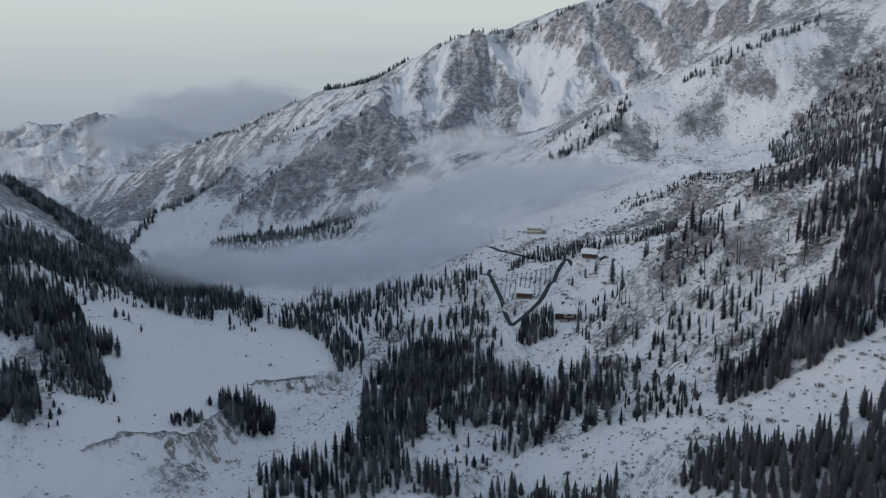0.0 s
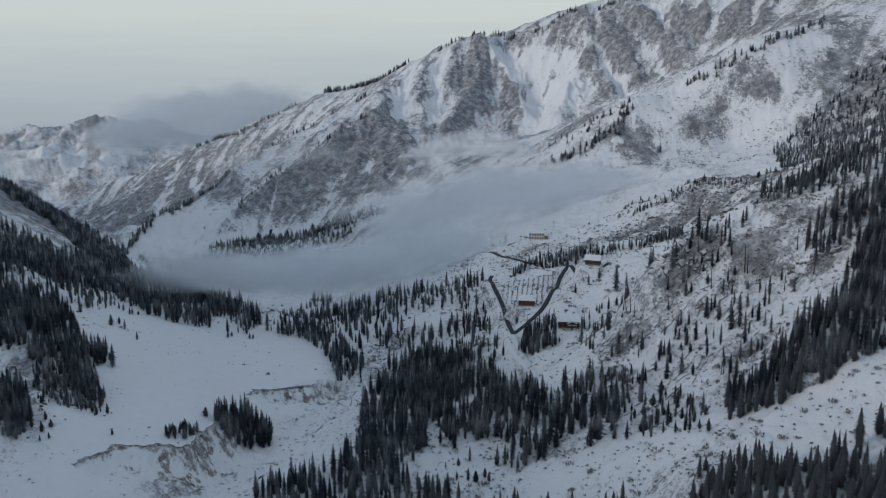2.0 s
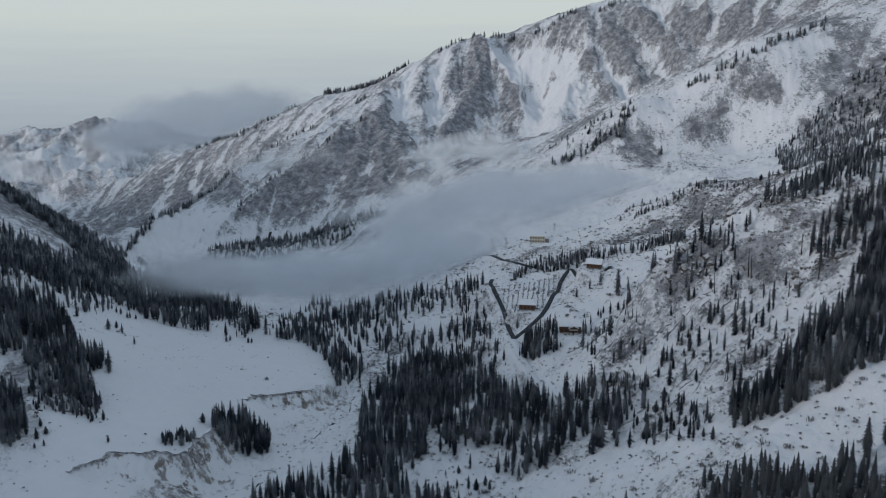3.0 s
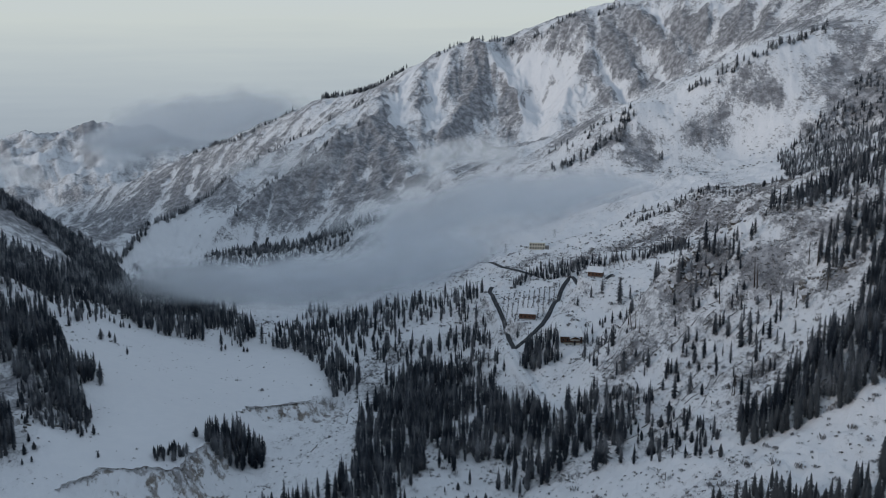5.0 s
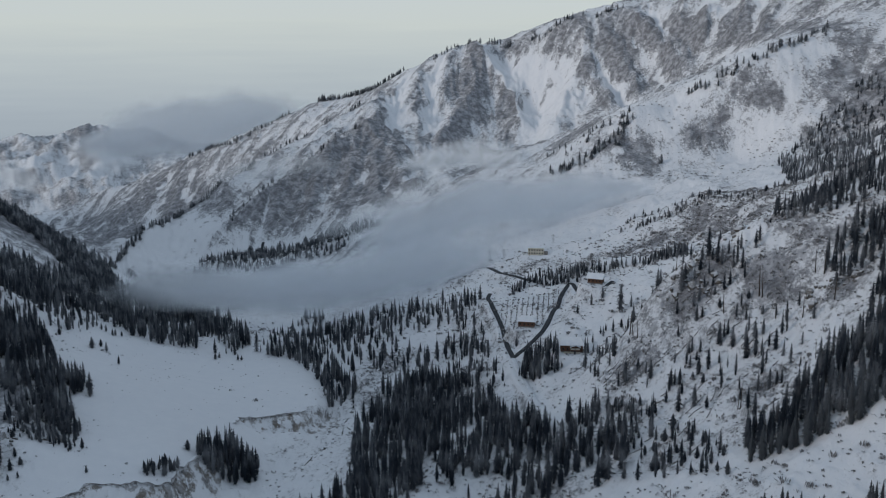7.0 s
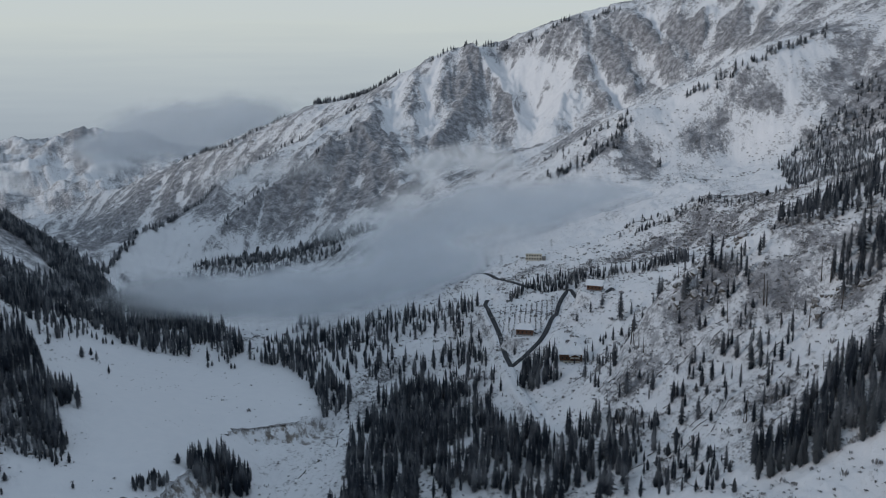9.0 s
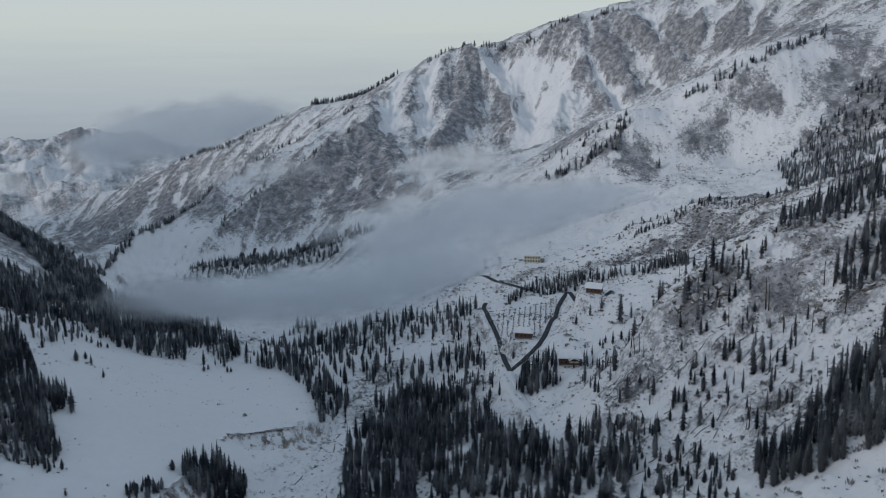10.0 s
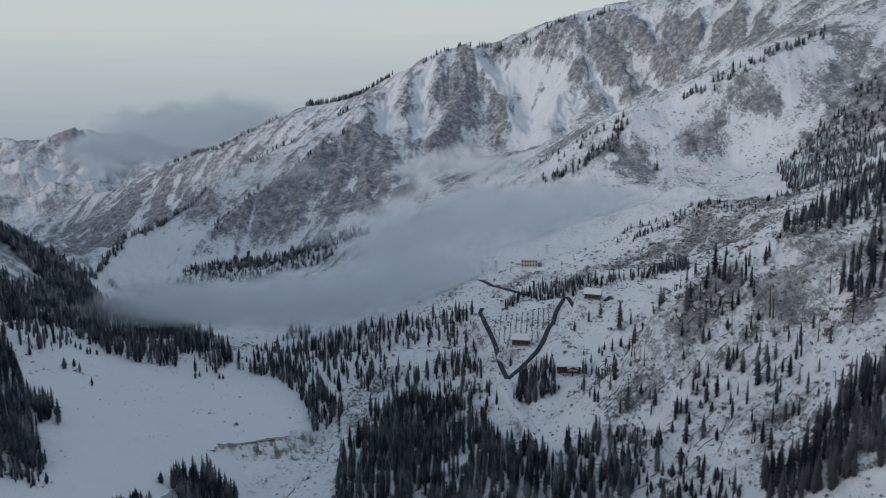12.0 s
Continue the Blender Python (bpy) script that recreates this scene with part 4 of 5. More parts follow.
def scrub_spots(count):
    a, r = rng.uniform(-0.52, 0.52, 12 * count), 300 + 1050 * rng.uniform(0, 1, 12 * count) ** 0.8
    x, y = r * np.sin(a), r * np.cos(a)
    bare, earth, _ = bare_ground(x, y, base_height(x, y), np.full(x.shape, 0.5), np.zeros(x.shape))
    thick = 0.08 + 1.0 * step(0.12, 0.6, bare) + 0.25 * step(0.1, 0.6, fbm(x / 30, y / 30, 2, 99)) + 0.22 * step(40, 80, x) * step(465, 430, y) * step(365, 390, y)
    thick = thick * (1 - 0.97 * on_terrace(x, y)) * (1 - 0.6 * earth) * np.clip(r / 600, 0.75, 1.2) * (1 - 0.85 * step(-35, -65, x) * step(780, 730, y)) * (1 - step(1000, 1100, y) * step(160, 100, x)) * (1 - step(1000, 1040, y + 0.35 * np.clip(x - 180, 0, 400)) * step(90, 130, x) * step(1500, 1400, y)) * (1 - 0.8 * step(1060, 1110, y)) * (1 + 0.8 * step(840, 880, y) * step(1030, 990, y) * step(120, 170, x))
    keep = np.nonzero(rng.uniform(0, 1.6, x.shape) < thick)[0][:count]
    h = rng.uniform(0.5, 1.35, len(keep)) * np.where(rng.uniform(size=len(keep)) < 0.14, 2.1, 1.0)
    # larger single bushes dot the white hill
    hx, hy = rng.uniform(130, 640, 5000), rng.uniform(1190, 1500, 5000)
    dots = np.nonzero((on_hill(hx, hy) > 0.5) & (fbm(hx / 60, hy / 60, 2, 88) + rng.uniform(-0.5, 0.5, 5000) > 0.15))[0][:900]
    # a few low tufts break the snow of the terrace
    tx, ty = rng.uniform(-330, -90, 4000), rng.uniform(460, 890, 4000)
    tufts = np.nonzero((on_terrace(tx, ty) > 0.5) & (fbm(tx / 25, ty / 25, 2, 87) + rng.uniform(-0.4, 0.4, 4000) > 0.45))[0][:260]
    x, y = np.r_[x[keep], hx[dots], tx[tufts]], np.r_[y[keep], hy[dots], ty[tufts]]
    h = np.r_[h, rng.uniform(0.9, 2.3, len(dots)), rng.uniform(0.25, 0.8, len(tufts))]
    return np.c_[x, y, height(x, y), h]


BUSHES = [bush(rng, 16), bush(rng, 20), bush(rng, 24)]


def build_scrub(count):
    vs, fs, n = [], [], 0
    for x, y, z, h in scrub_spots(count):
        v, f = BUSHES[rng.integers(3)]
        c, s, w = *(lambda q: (math.cos(q), math.sin(q)))(rng.uniform(0, 6.28)), h * rng.uniform(0.9, 1.5)
        vs.append(np.stack([x + w * (v[:, 0] * c - v[:, 1] * s), y + w * (v[:, 0] * s + v[:, 1] * c), z + h * v[:, 2]], -1))
        fs.append(f + n)
        n += len(v)
    return tagged(new("scrub", mesh_of("scrub", np.concatenate(vs), np.concatenate(fs), [TWIGS])), "low leafless frosted scrub poking through snow", "scrub", kind="stuff")


def log_mesh(rng, name):
    """A ten-metre felled trunk with broken branch stubs."""
    bm = bmesh.new()
    for a, b, r0, r1 in [((-5, 0, 0.3), (5, 0, 0.3), 0.34, 0.14)] + [
            ((q, 0, 0.35), (q + 0.5, rng.uniform(-1.0, 1.0), 0.9 + rng.uniform(0, 0.5)), 0.08, 0.02) for q in rng.uniform(-3.5, 4.5, 5)]:
        a, b = Vector(a), Vector(b)
        turn = (b - a).to_track_quat("Z", "Y").to_matrix().to_4x4()
        bmesh.ops.create_cone(bm, cap_ends=True, segments=7, radius1=r0, radius2=r1, depth=(b - a).length, matrix=Matrix.Translation((a + b) / 2) @ turn)
    me = bpy.data.meshes.new(name)
    bm.to_mesh(me)
    bm.free()
    me.materials.append(DEAD_WOOD)
    return me


def snag_mesh(rng, name):
    """A one-metre-tall dead spruce: bare pole, snapped top, short broken branches."""
    bm = bmesh.new()
    bmesh.ops.create_cone(bm, cap_ends=True, segments=7, radius1=0.02, radius2=0.006, depth=1.03, matrix=Matrix.Translation((0, 0, 0.485)))
    for _ in range(16):
        z, a = rng.uniform(0.25, 0.95), rng.uniform(0, 6.28)
        way = Vector((math.cos(a), math.sin(a), rng.uniform(-0.4, 0.3)))
        q = 0.07 * (1.1 - z) + 0.015
        bmesh.ops.create_cone(bm, cap_ends=True, segments=4, radius1=0.004, radius2=0.001, depth=q,
                              matrix=Matrix.Translation(Vector((0, 0, z)) + way * q / 2) @ way.to_track_quat("Z", "Y").to_matrix().to_4x4())
    me = bpy.data.meshes.new(name)
    bm.to_mesh(me)
    bm.free()
    me.materials.append(DEAD_WOOD)
    return me


def build_dead_wood():
    logs = [log_mesh(rng, "fallen_log") for _ in range(4)]
    poly = WOODS["open_slope"][3]
    made = 0
    while made < 130:
        x, y = rng.uniform(85, 215), rng.uniform(455, 690)
        if not inside(poly, np.array([x]), np.array([y]))[0] or wave(np.array([x / 30]), np.array([y / 30]), 55)[0] < 0.02:
            continue
        a, half = rng.normal(0.45, 0.3), rng.uniform(2, 4.8)
        e = np.array([(x - half * math.cos(a), y - half * math.sin(a)), (x + half * math.cos(a), y + half * math.sin(a))])
        e = np.r_[e, [(x, y)]]
        z = height(e[:, 0], e[:, 1])
        tilt = math.atan2(z[1] - z[0], 2 * half)
        ob = tagged(new("fallen_log", logs[made % 4]), "dark fallen spruce trunk lying on snow", "log", "felled trunks on the open slope")
        ob.matrix_world = Matrix.Translation((x, y, max(z[:2].mean(), z[2]) + 0.1)) @ Euler((0, -tilt, a)).to_matrix().to_4x4() @ Matrix.Diagonal((half / 5, 0.75, 0.75, 1))
        made += 1
    snags = [snag_mesh(rng, "dead_tree") for _ in range(3)]
    for k, (x, y, h) in enumerate(SNAGS):
        z = float(height(np.array([x * 1.0]), np.array([y * 1.0]))[0])
        ob = tagged(new("dead_tree", snags[k % 3]), "bare dead spruce pole standing in snow", "dead tree", "dead spruces on the open slope")
        ob.matrix_world = Matrix.LocRotScale((x, y, z), Euler((rng.normal(0, 0.04), rng.normal(0, 0.04), rng.uniform(0, 6))), Vector((h * 1.3, h * 1.3, h)))


build_scrub(19000)
build_dead_wood()


# ---- crags of broken brown rock on the open slopes ----
CRAG = plain("brown_grey_crag", (0.06, 0.056, 0.051), (0.19, 0.176, 0.16), 1.3, 0.95, 0.12, 0.75)
CRAGS = [(150, 624, 4, 14), (155, 611, 4, 14), (157, 628, 3, 10), (147, 614, 3, 10), (163, 600, 4, 10), (184, 634, 4, 12), (212, 640, 3, 12), (206, 551, 4, 14), (212, 545, 3, 12),
         (221, 538, 3, 10), (-252, 562, 4, 12), (-252, 588, 4, 12), (-243, 597, 3, 10), (-226, 566, 3, 10)]  # x, y, spread, blocks


def rock_mesh(rng, name):
    """A one-metre angular block: a coarse ball cut flat by random planes."""
    bm = bmesh.new()
    bmesh.ops.create_icosphere(bm, subdivisions=2, radius=1)
    for _ in range(9):
        way = Vector(rng.normal(0, 1, 3)).normalized()
        cut = rng.uniform(0.45, 0.8)
        for v in bm.verts:
            over = v.co.dot(way) - cut
            if over > 0:
                v.co -= way * over
    for v in bm.verts:
        v.co *= 1 + 0.08 * noise.noise(v.co * 3.1)
    me = bpy.data.meshes.new(name)
    bm.to_mesh(me)
    bm.free()
    me.materials.append(CRAG)
    return me


def build_crags():
    rocks = [rock_mesh(rng, "rock") for _ in range(6)]
    for x, y, wide, count in CRAGS:
        spots = np.c_[rng.normal(x, wide, count), rng.normal(y, wide * 0.9, count)]
        z = height(spots[:, 0], spots[:, 1])
        crag = tagged(new("rock_outcrop"), "broken brown-grey crag with snow on its ledges", "rock", "crags on the open slopes")
        crag.matrix_world = Matrix.Translation((x, y, float(z.mean())))
        for k in range(count):
            ob = new("rock", rocks[rng.integers(6)])
            ob.parent = crag
            size = rng.uniform(0.8, 2.4) * (1.3 if k < 3 else 0.8)
            ob.matrix_basis = Matrix.LocRotScale((spots[k, 0] - x, spots[k, 1] - y, z[k] - z.mean() + 0.15 * size), Euler(rng.uniform(0, 6.28, 3)), Vector((size * rng.uniform(0.8, 1.5), size, size * rng.uniform(0.7, 1.1))))


build_crags()


# ---- the stream and its boulders ----
WATER = plain("dark_stream_water", (0.012, 0.016, 0.02), (0.03, 0.036, 0.042), 0.5, 0.12, 0.02)
BOULDER = plain("grey_snowy_boulder", (0.10, 0.098, 0.098), (0.27, 0.26, 0.255), 0.7, 0.9, 0.1, 0.8)


def build_stream():
    pts = spread([LINES["stream_bed"][:6]])[:, :2]
    pts = np.array([pts[0] + 0 * pts[0]] + [a + (b - a) * k / 12 for a, b in zip(pts, pts[1:]) for k in range(1, 13)])
    pts = pts + np.stack([2.2 * wave(pts[:, 1] / 17, pts[:, 0] / 50, 61), 0 * pts[:, 0]], -1)
    z = height(pts[:, 0], pts[:, 1])
    way = np.gradient(pts, axis=0)
    way /= np.linalg.norm(way, axis=1, keepdims=True) + 1e-9
    side = np.stack([way[:, 1], -way[:, 0]], -1)
    seen = wave(pts[:, 1] / 26, pts[:, 0] / 26, 63)  # snow bridges hide much of it
    half = (0.4 + 0.4 * wave(pts[:, 1] / 9, pts[:, 0] / 9, 62))[:, None]
    z = z - 0.9 * step(0.15, -0.1, seen)
    v = np.stack([np.c_[pts + side * half * o, z + u] for o, u in ((-1.3, -0.3), (-1, 0.22), (0, 0.16), (1, 0.22), (1.3, -0.3))], 1)
    tagged(new("water_stream", mesh_of("water_stream", v.reshape(-1, 3), grid_faces(len(pts), 5), [WATER], True)), "narrow dark mountain stream between snowbanks", "stream", kind="structure")
    # boulders, half buried, along the banks
    bm = bmesh.new()
    bmesh.ops.create_icosphere(bm, subdivisions=2, radius=1)
    for q in bm.verts:
        q.co *= 1 + 0.3 * noise.noise(q.co * 1.7)
    me = bpy.data.meshes.new("boulder")
    bm.to_mesh(me)
    bm.free()
    co = np.array([q.co[:] for q in me.vertices])
    tri = np.array([list(q.vertices) for q in me.polygons])
    vs, fs, n = [], [], 0
    spots = pts[rng.integers(len(pts), size=260)] + rng.normal(0, 5.0, (260, 2))
    for (x, y), z in zip(spots, height(spots[:, 0], spots[:, 1])):
        s = rng.uniform(0.25, 0.9)
        c = co @ np.array(Euler((rng.uniform(0, 6), rng.uniform(0, 6), rng.uniform(0, 6))).to_matrix()) * (s * rng.uniform(0.7, 1.3), s, s * 0.7)
        vs.append(c + (x, y, z + 0.15 * s))
        fs.append(tri + n)
        n += len(co)
    tagged(new("boulders", mesh_of("boulders", np.concatenate(vs), np.concatenate(fs), [BOULDER], True)), "grey snow-capped boulders strewn along the stream", "boulders", kind="stuff")


build_stream()


# ---- the torn earth bank of the terrace, under a lip of snow ----
EARTH = plain("raw_brown_earth", (0.075, 0.065, 0.058), (0.26, 0.225, 0.195), 0.35, 0.95, 0.15, 0.5)
LIP_SNOW = plain("overhanging_snow", (0.74, 0.77, 0.82), (0.84, 0.86, 0.88), 0.5, 0.75, 0.05)


def build_bank(first, last, label):
    line = np.c_[CUT_X, CUT_Y]
    pts = np.array([a + (b - a) * k / 60 for a, b in zip(line, line[1:]) for k in range(60)])
    pts = pts[(pts[:, 1] > first) & (pts[:, 1] < last)]
    way = np.gradient(pts, axis=0)
    way /= np.linalg.norm(way, axis=1, keepdims=True)
    for _ in range(12):
        way[1:-1] = 0.25 * way[:-2] + 0.5 * way[1:-1] + 0.25 * way[2:]
    side = np.stack([way[:, 1], -way[:, 0]], -1)
    bite = 3 * wave(pts[:, 0] / 15, pts[:, 1] / 15, 81) + 1.3 * wave(pts[:, 0] / 5, pts[:, 1] / 5, 82)
    rim = pts - side * bite[:, None]
    back = rim - side * 2.0
    top = height(back[:, 0], back[:, 1])
    k = np.arange(len(pts))
    tall = np.sin(np.clip(k / len(k), 0, 1) * math.pi) ** 0.45 * (0.2 + 0.34 * wave(k / 23.0, 0 * k + 0.3, 83))
    bank = tagged(new("earth_bank"), label, "bank", kind="structure")
    for name, mat, rows in (("snow_lip", LIP_SNOW, ((-2.2, -0.35), (-1.0, 0.05), (0.0, 0.06), (0.35, -0.08), (0.2, -0.3), (-0.3, -0.4))),
                            ("earth_face", EARTH, ((-0.4, -0.2), (-0.1, -0.6), (0.3, -1.0), (0.5, -1.5), (1.1, -2.0), (1.5, -3.0)))):
        v = []
        for j, (out, down) in enumerate(rows):
            rough = (0.9 if name == "earth_face" else 0.2) * wave(k / 4.0 + 9 * j, 0 * k + j * 0.7, 84) + (0.5 * wave(k / 11.0, 0 * k + j * 0.4, 85) if name == "earth_face" else 0)
            q = rim + side * (out + rough)[:, None]
            v.append(np.c_[q, top + down * np.where(down < -0.6, tall, 1.0) + 0.15 * rough])
        v = np.stack(v, 1)
        ob = new(name, mesh_of(name, v.reshape(-1, 3), grid_faces(len(pts), len(rows))[:, ::-1], [mat], False))
        ob.parent = bank


build_bank(497, 592, "eroded brown earth bank below the snowy terrace")
build_bank(668, 732, "eroded earth scarp at the terrace's far corner")

# ---- drifting cloud: stacked thin layers of mist ----
def cloud(name, line, deep, layers, mat, label, rag=0.25):
    """A bank of mist along a line of (x, y, z, half-height): thin bowed veils one behind the other."""
    vs, fs, soft, n = [], [], [], 0
    rows, cols = 15, 48
    line = np.array(line, float)
    t = np.linspace(0, len(line) - 1, cols)
    spine = np.stack([np.interp(t, np.arange(len(line)), line[:, k]) for k in range(4)], -1)
    for _ in range(3):
        spine[1:-1] = 0.25 * spine[:-2] + 0.5 * spine[1:-1] + 0.25 * spine[2:]
    ahead = np.gradient(spine[:, :2], axis=0)
    ahead /= np.linalg.norm(ahead, axis=1, keepdims=True)
    side = np.stack([-ahead[:, 1], ahead[:, 0]], -1)
    s = np.linspace(-1, 1, cols)
    for k in range(layers):
        q = (k + 0.5) / layers * 2 - 1
        size = math.sqrt(max(0.2, 1 - 0.65 * q * q))
        h = np.linspace(-1, 1, rows)[:, None]
        off = deep * (q + rag * np.sin(4 * s + 6 * q) + 0.6 * h * h)
        lift = rag * np.sin(5 * s + 4 * q) * 0.5
        x = spine[:, 0] + off * side[:, 0]
        y = spine[:, 1] + off * side[:, 1]
        z = spine[:, 2] + spine[:, 3] * size * (h + lift)
        fade = np.broadcast_to((1 - np.abs(s) ** 4) * (1 - h * h) ** 1.7, x.shape)
        vs.append(np.stack([x, y, z], -1).reshape(-1, 3))
        soft.append(fade.ravel())
        fs.append(grid_faces(rows, cols) + n)
        n += rows * cols
    me = mesh_of(name, np.concatenate(vs), np.concatenate(fs), [mat], True)
    me.attributes.new("soft", "FLOAT", "POINT").data.foreach_set("value", np.concatenate(soft).astype(np.float32))
    return tagged(new(name, me), label, "cloud", kind="stuff")


MIST = cloud_material("valley_mist", (0.82, 0.86, 0.90), 0.25, 0.011, (1.0, 0.8, 1.2))
HAZE = cloud_material("thin_mist", (0.90, 0.93, 0.95), 0.17, 0.009, (1.0, 1.0, 1.6))
# the far bank's shade is put into its tone, darker than the mists
BANK = cloud_material("shade_toned_cloud", (0.74, 0.79, 0.84), 0.24, 0.0058, (1.0, 1.0, 1.8))
cloud("valley_cloud", [(-352, 1010, 64, 13), (-309, 1005, 63, 30), (-262, 1005, 61, 33), (-210, 1010, 57, 37), (-158, 1015, 57, 39), (-105, 1025, 59, 38), (-51, 1045, 66, 39), (-1, 1065, 76, 39), (43, 1080, 85, 29), (69, 1090, 89, 16)], 40, 11, MIST,
      "low grey bank of cloud lying in the valley")
cloud("rising_cloud", [(-140, 1130, 76, 24), (-61, 1135, 92, 46), (-1, 1145, 106, 56), (59, 1160, 121, 54), (122, 1180, 128, 43), (187, 1200, 131, 34), (246, 1215, 132, 19), (299, 1230, 132, 7)], 30, 7, MIST,
      "soft cloud rising along the snowy slope")
cloud("gully_wisp", [(-82, 1540, 124, 14), (-19, 1520, 135, 33), (42, 1500, 150, 36), (101, 1470, 147, 26), (150, 1450, 136, 13)], 25, 5, HAZE, "thin wisp of cloud below the peak")
cloud("flank_wisp", [(-430, 1740, 75, 16), (-366, 1730, 89, 33), (-293, 1720, 103, 37), (-220, 1700, 112, 26), (-159, 1690, 108, 12)], 20, 3, HAZE, "faint mist on the rocky flank")
cloud("foot_wisp", [(-186, 1420, 40, 10), (-135, 1420, 52, 25), (-77, 1420, 82, 34), (-26, 1410, 112, 34), (15, 1400, 134, 17)], 20, 3, HAZE, "faint mist at the foot of the dark rock face")
cloud("far_bank", [(-1170, 3100, 15, 70), (-1077, 3110, 16, 120), (-916, 3130, 38, 150), (-756, 3150, 60, 150), (-595, 3180, 100, 120), (-400, 3220, 150, 70)], 90, 7, BANK, "cloud bank beyond the ridge, its shade put into the grey tone")
cloud("far_valley_haze", [(-1488, 3000, -61, 71), (-1382, 3000, -64, 75), (-1305, 3000, -82, 57), (-1227, 3000, -106, 27)], 40, 3, HAZE, "pale mist in the distant valley")

# ---- roads, lodges and small things of people ----
ASPHALT = plain("wet_dark_asphalt", (0.03, 0.034, 0.04), (0.065, 0.07, 0.08), 0.8, 0.8, 0.01)
PACKED_SNOW = plain("packed_snow", (0.60, 0.64, 0.70), (0.78, 0.80, 0.83), 0.7, 0.7, 0.05)
ROOF_SNOW = plain("roof_snow", (0.74, 0.78, 0.83), (0.85, 0.87, 0.89), 0.4, 0.7, 0.05)
TIMBER = plain("red_brown_timber", (0.065, 0.034, 0.022), (0.175, 0.088, 0.055), 0.8, 0.7, 0.03)
PALE_TRIM = plain("pale_painted_wood", (0.42, 0.40, 0.36), (0.6, 0.58, 0.52), 1.0, 0.6, 0.02)
DARK_TRIM = plain("dark_stained_wood", (0.03, 0.022, 0.018), (0.08, 0.055, 0.042), 1.0, 0.6, 0.02)
CREAM = plain("cream_render", (0.52, 0.49, 0.40), (0.66, 0.62, 0.52), 0.3, 0.8, 0.03)
STONE = plain("grey_stone_plinth", (0.14, 0.135, 0.13), (0.30, 0.29, 0.28), 1.2, 0.9, 0.05)
PANE, pn, pl, pb = nodes_of("window_glass")
pb.inputs["Base Color"].default_value, pb.inputs["Roughness"].default_value = (0.03, 0.035, 0.04, 1), 0.08
STEEL = plain("galvanised_steel", (0.26, 0.27, 0.28), (0.40, 0.41, 0.42), 2.0, 0.6, 0.01, 0.0, 0.3)


def box(bm, x0, x1, y0, y1, z0, z1, bevel=0.0):
    m = Matrix.Translation(((x0 + x1) / 2, (y0 + y1) / 2, (z0 + z1) / 2)) @ Matrix.Diagonal((x1 - x0, y1 - y0, z1 - z0, 1))
    g = bmesh.ops.create_cube(bm, size=1, matrix=m)
    if bevel:
        edges = list({e for v in g["verts"] for e in v.link_edges})
        bmesh.ops.bevel(bm, geom=edges, offset=bevel, segments=2, affect="EDGES")


def part(name, bm, material, parent, label=""):
    me = bpy.data.meshes.new(name)
    bm.to_mesh(me)
    bm.free()
    me.materials.append(material)
    ob = new(name, me)
    ob.parent = parent
    return tagged(ob, label) if label else ob


def boxes(name, material, parent, *sizes, label="", bevel=0.0):
    bm = bmesh.new()
    for s in sizes:
        box(bm, *s, bevel=bevel)
    return part(name, bm, material, parent, label)


def ribbon(name, width, pts, mat, label, category, rise=0.45, kind="structure"):
    way = np.gradient(pts[:, :2], axis=0)
    way /= np.linalg.norm(way, axis=1, keepdims=True)
    side = np.stack([way[:, 1], -way[:, 0]], -1)
    rows = []
    for off, up in ((-0.56, -0.8), (-0.5, rise), (-0.2, rise + 0.05), (0.2, rise + 0.05), (0.5, rise), (0.56, -0.8)):
        wob = 1 + 0.05 * np.sin(np.arange(len(pts)) * 1.7 + off * 9)
        rows.append(np.c_[pts[:, :2] + side * (off * 0.95 * width * wob)[:, None], pts[:, 2] + up])
    v = np.stack(rows, 1)
    return tagged(new(name, mesh_of(name, v.reshape(-1, 3), grid_faces(len(pts), 6), [mat], False)), label, category, kind=kind)


for key, (width, pts) in LANES.items():
    if key == "snow_track":
        ribbon("road_track", width, pts, PACKED_SNOW, "snow-covered track running down through the trees", "track")
    else:
        ribbon("road_" + key.split("_")[0], width, pts, ASPHALT, "dark cleared asphalt road winding between snowbanks", "road")


lane = np.array([(-286.2, 1470.2), (-285.7, 1557.8)])
lane = lane[0] + (lane[1] - lane[0]) * np.linspace(0, 1, 24)[:, None]
ribbon("road_steep", 4.5, np.c_[lane, height(lane[:, 0], lane[:, 1]) + 0.8], ASPHALT, "steep dark service lane on the far slope", "road")


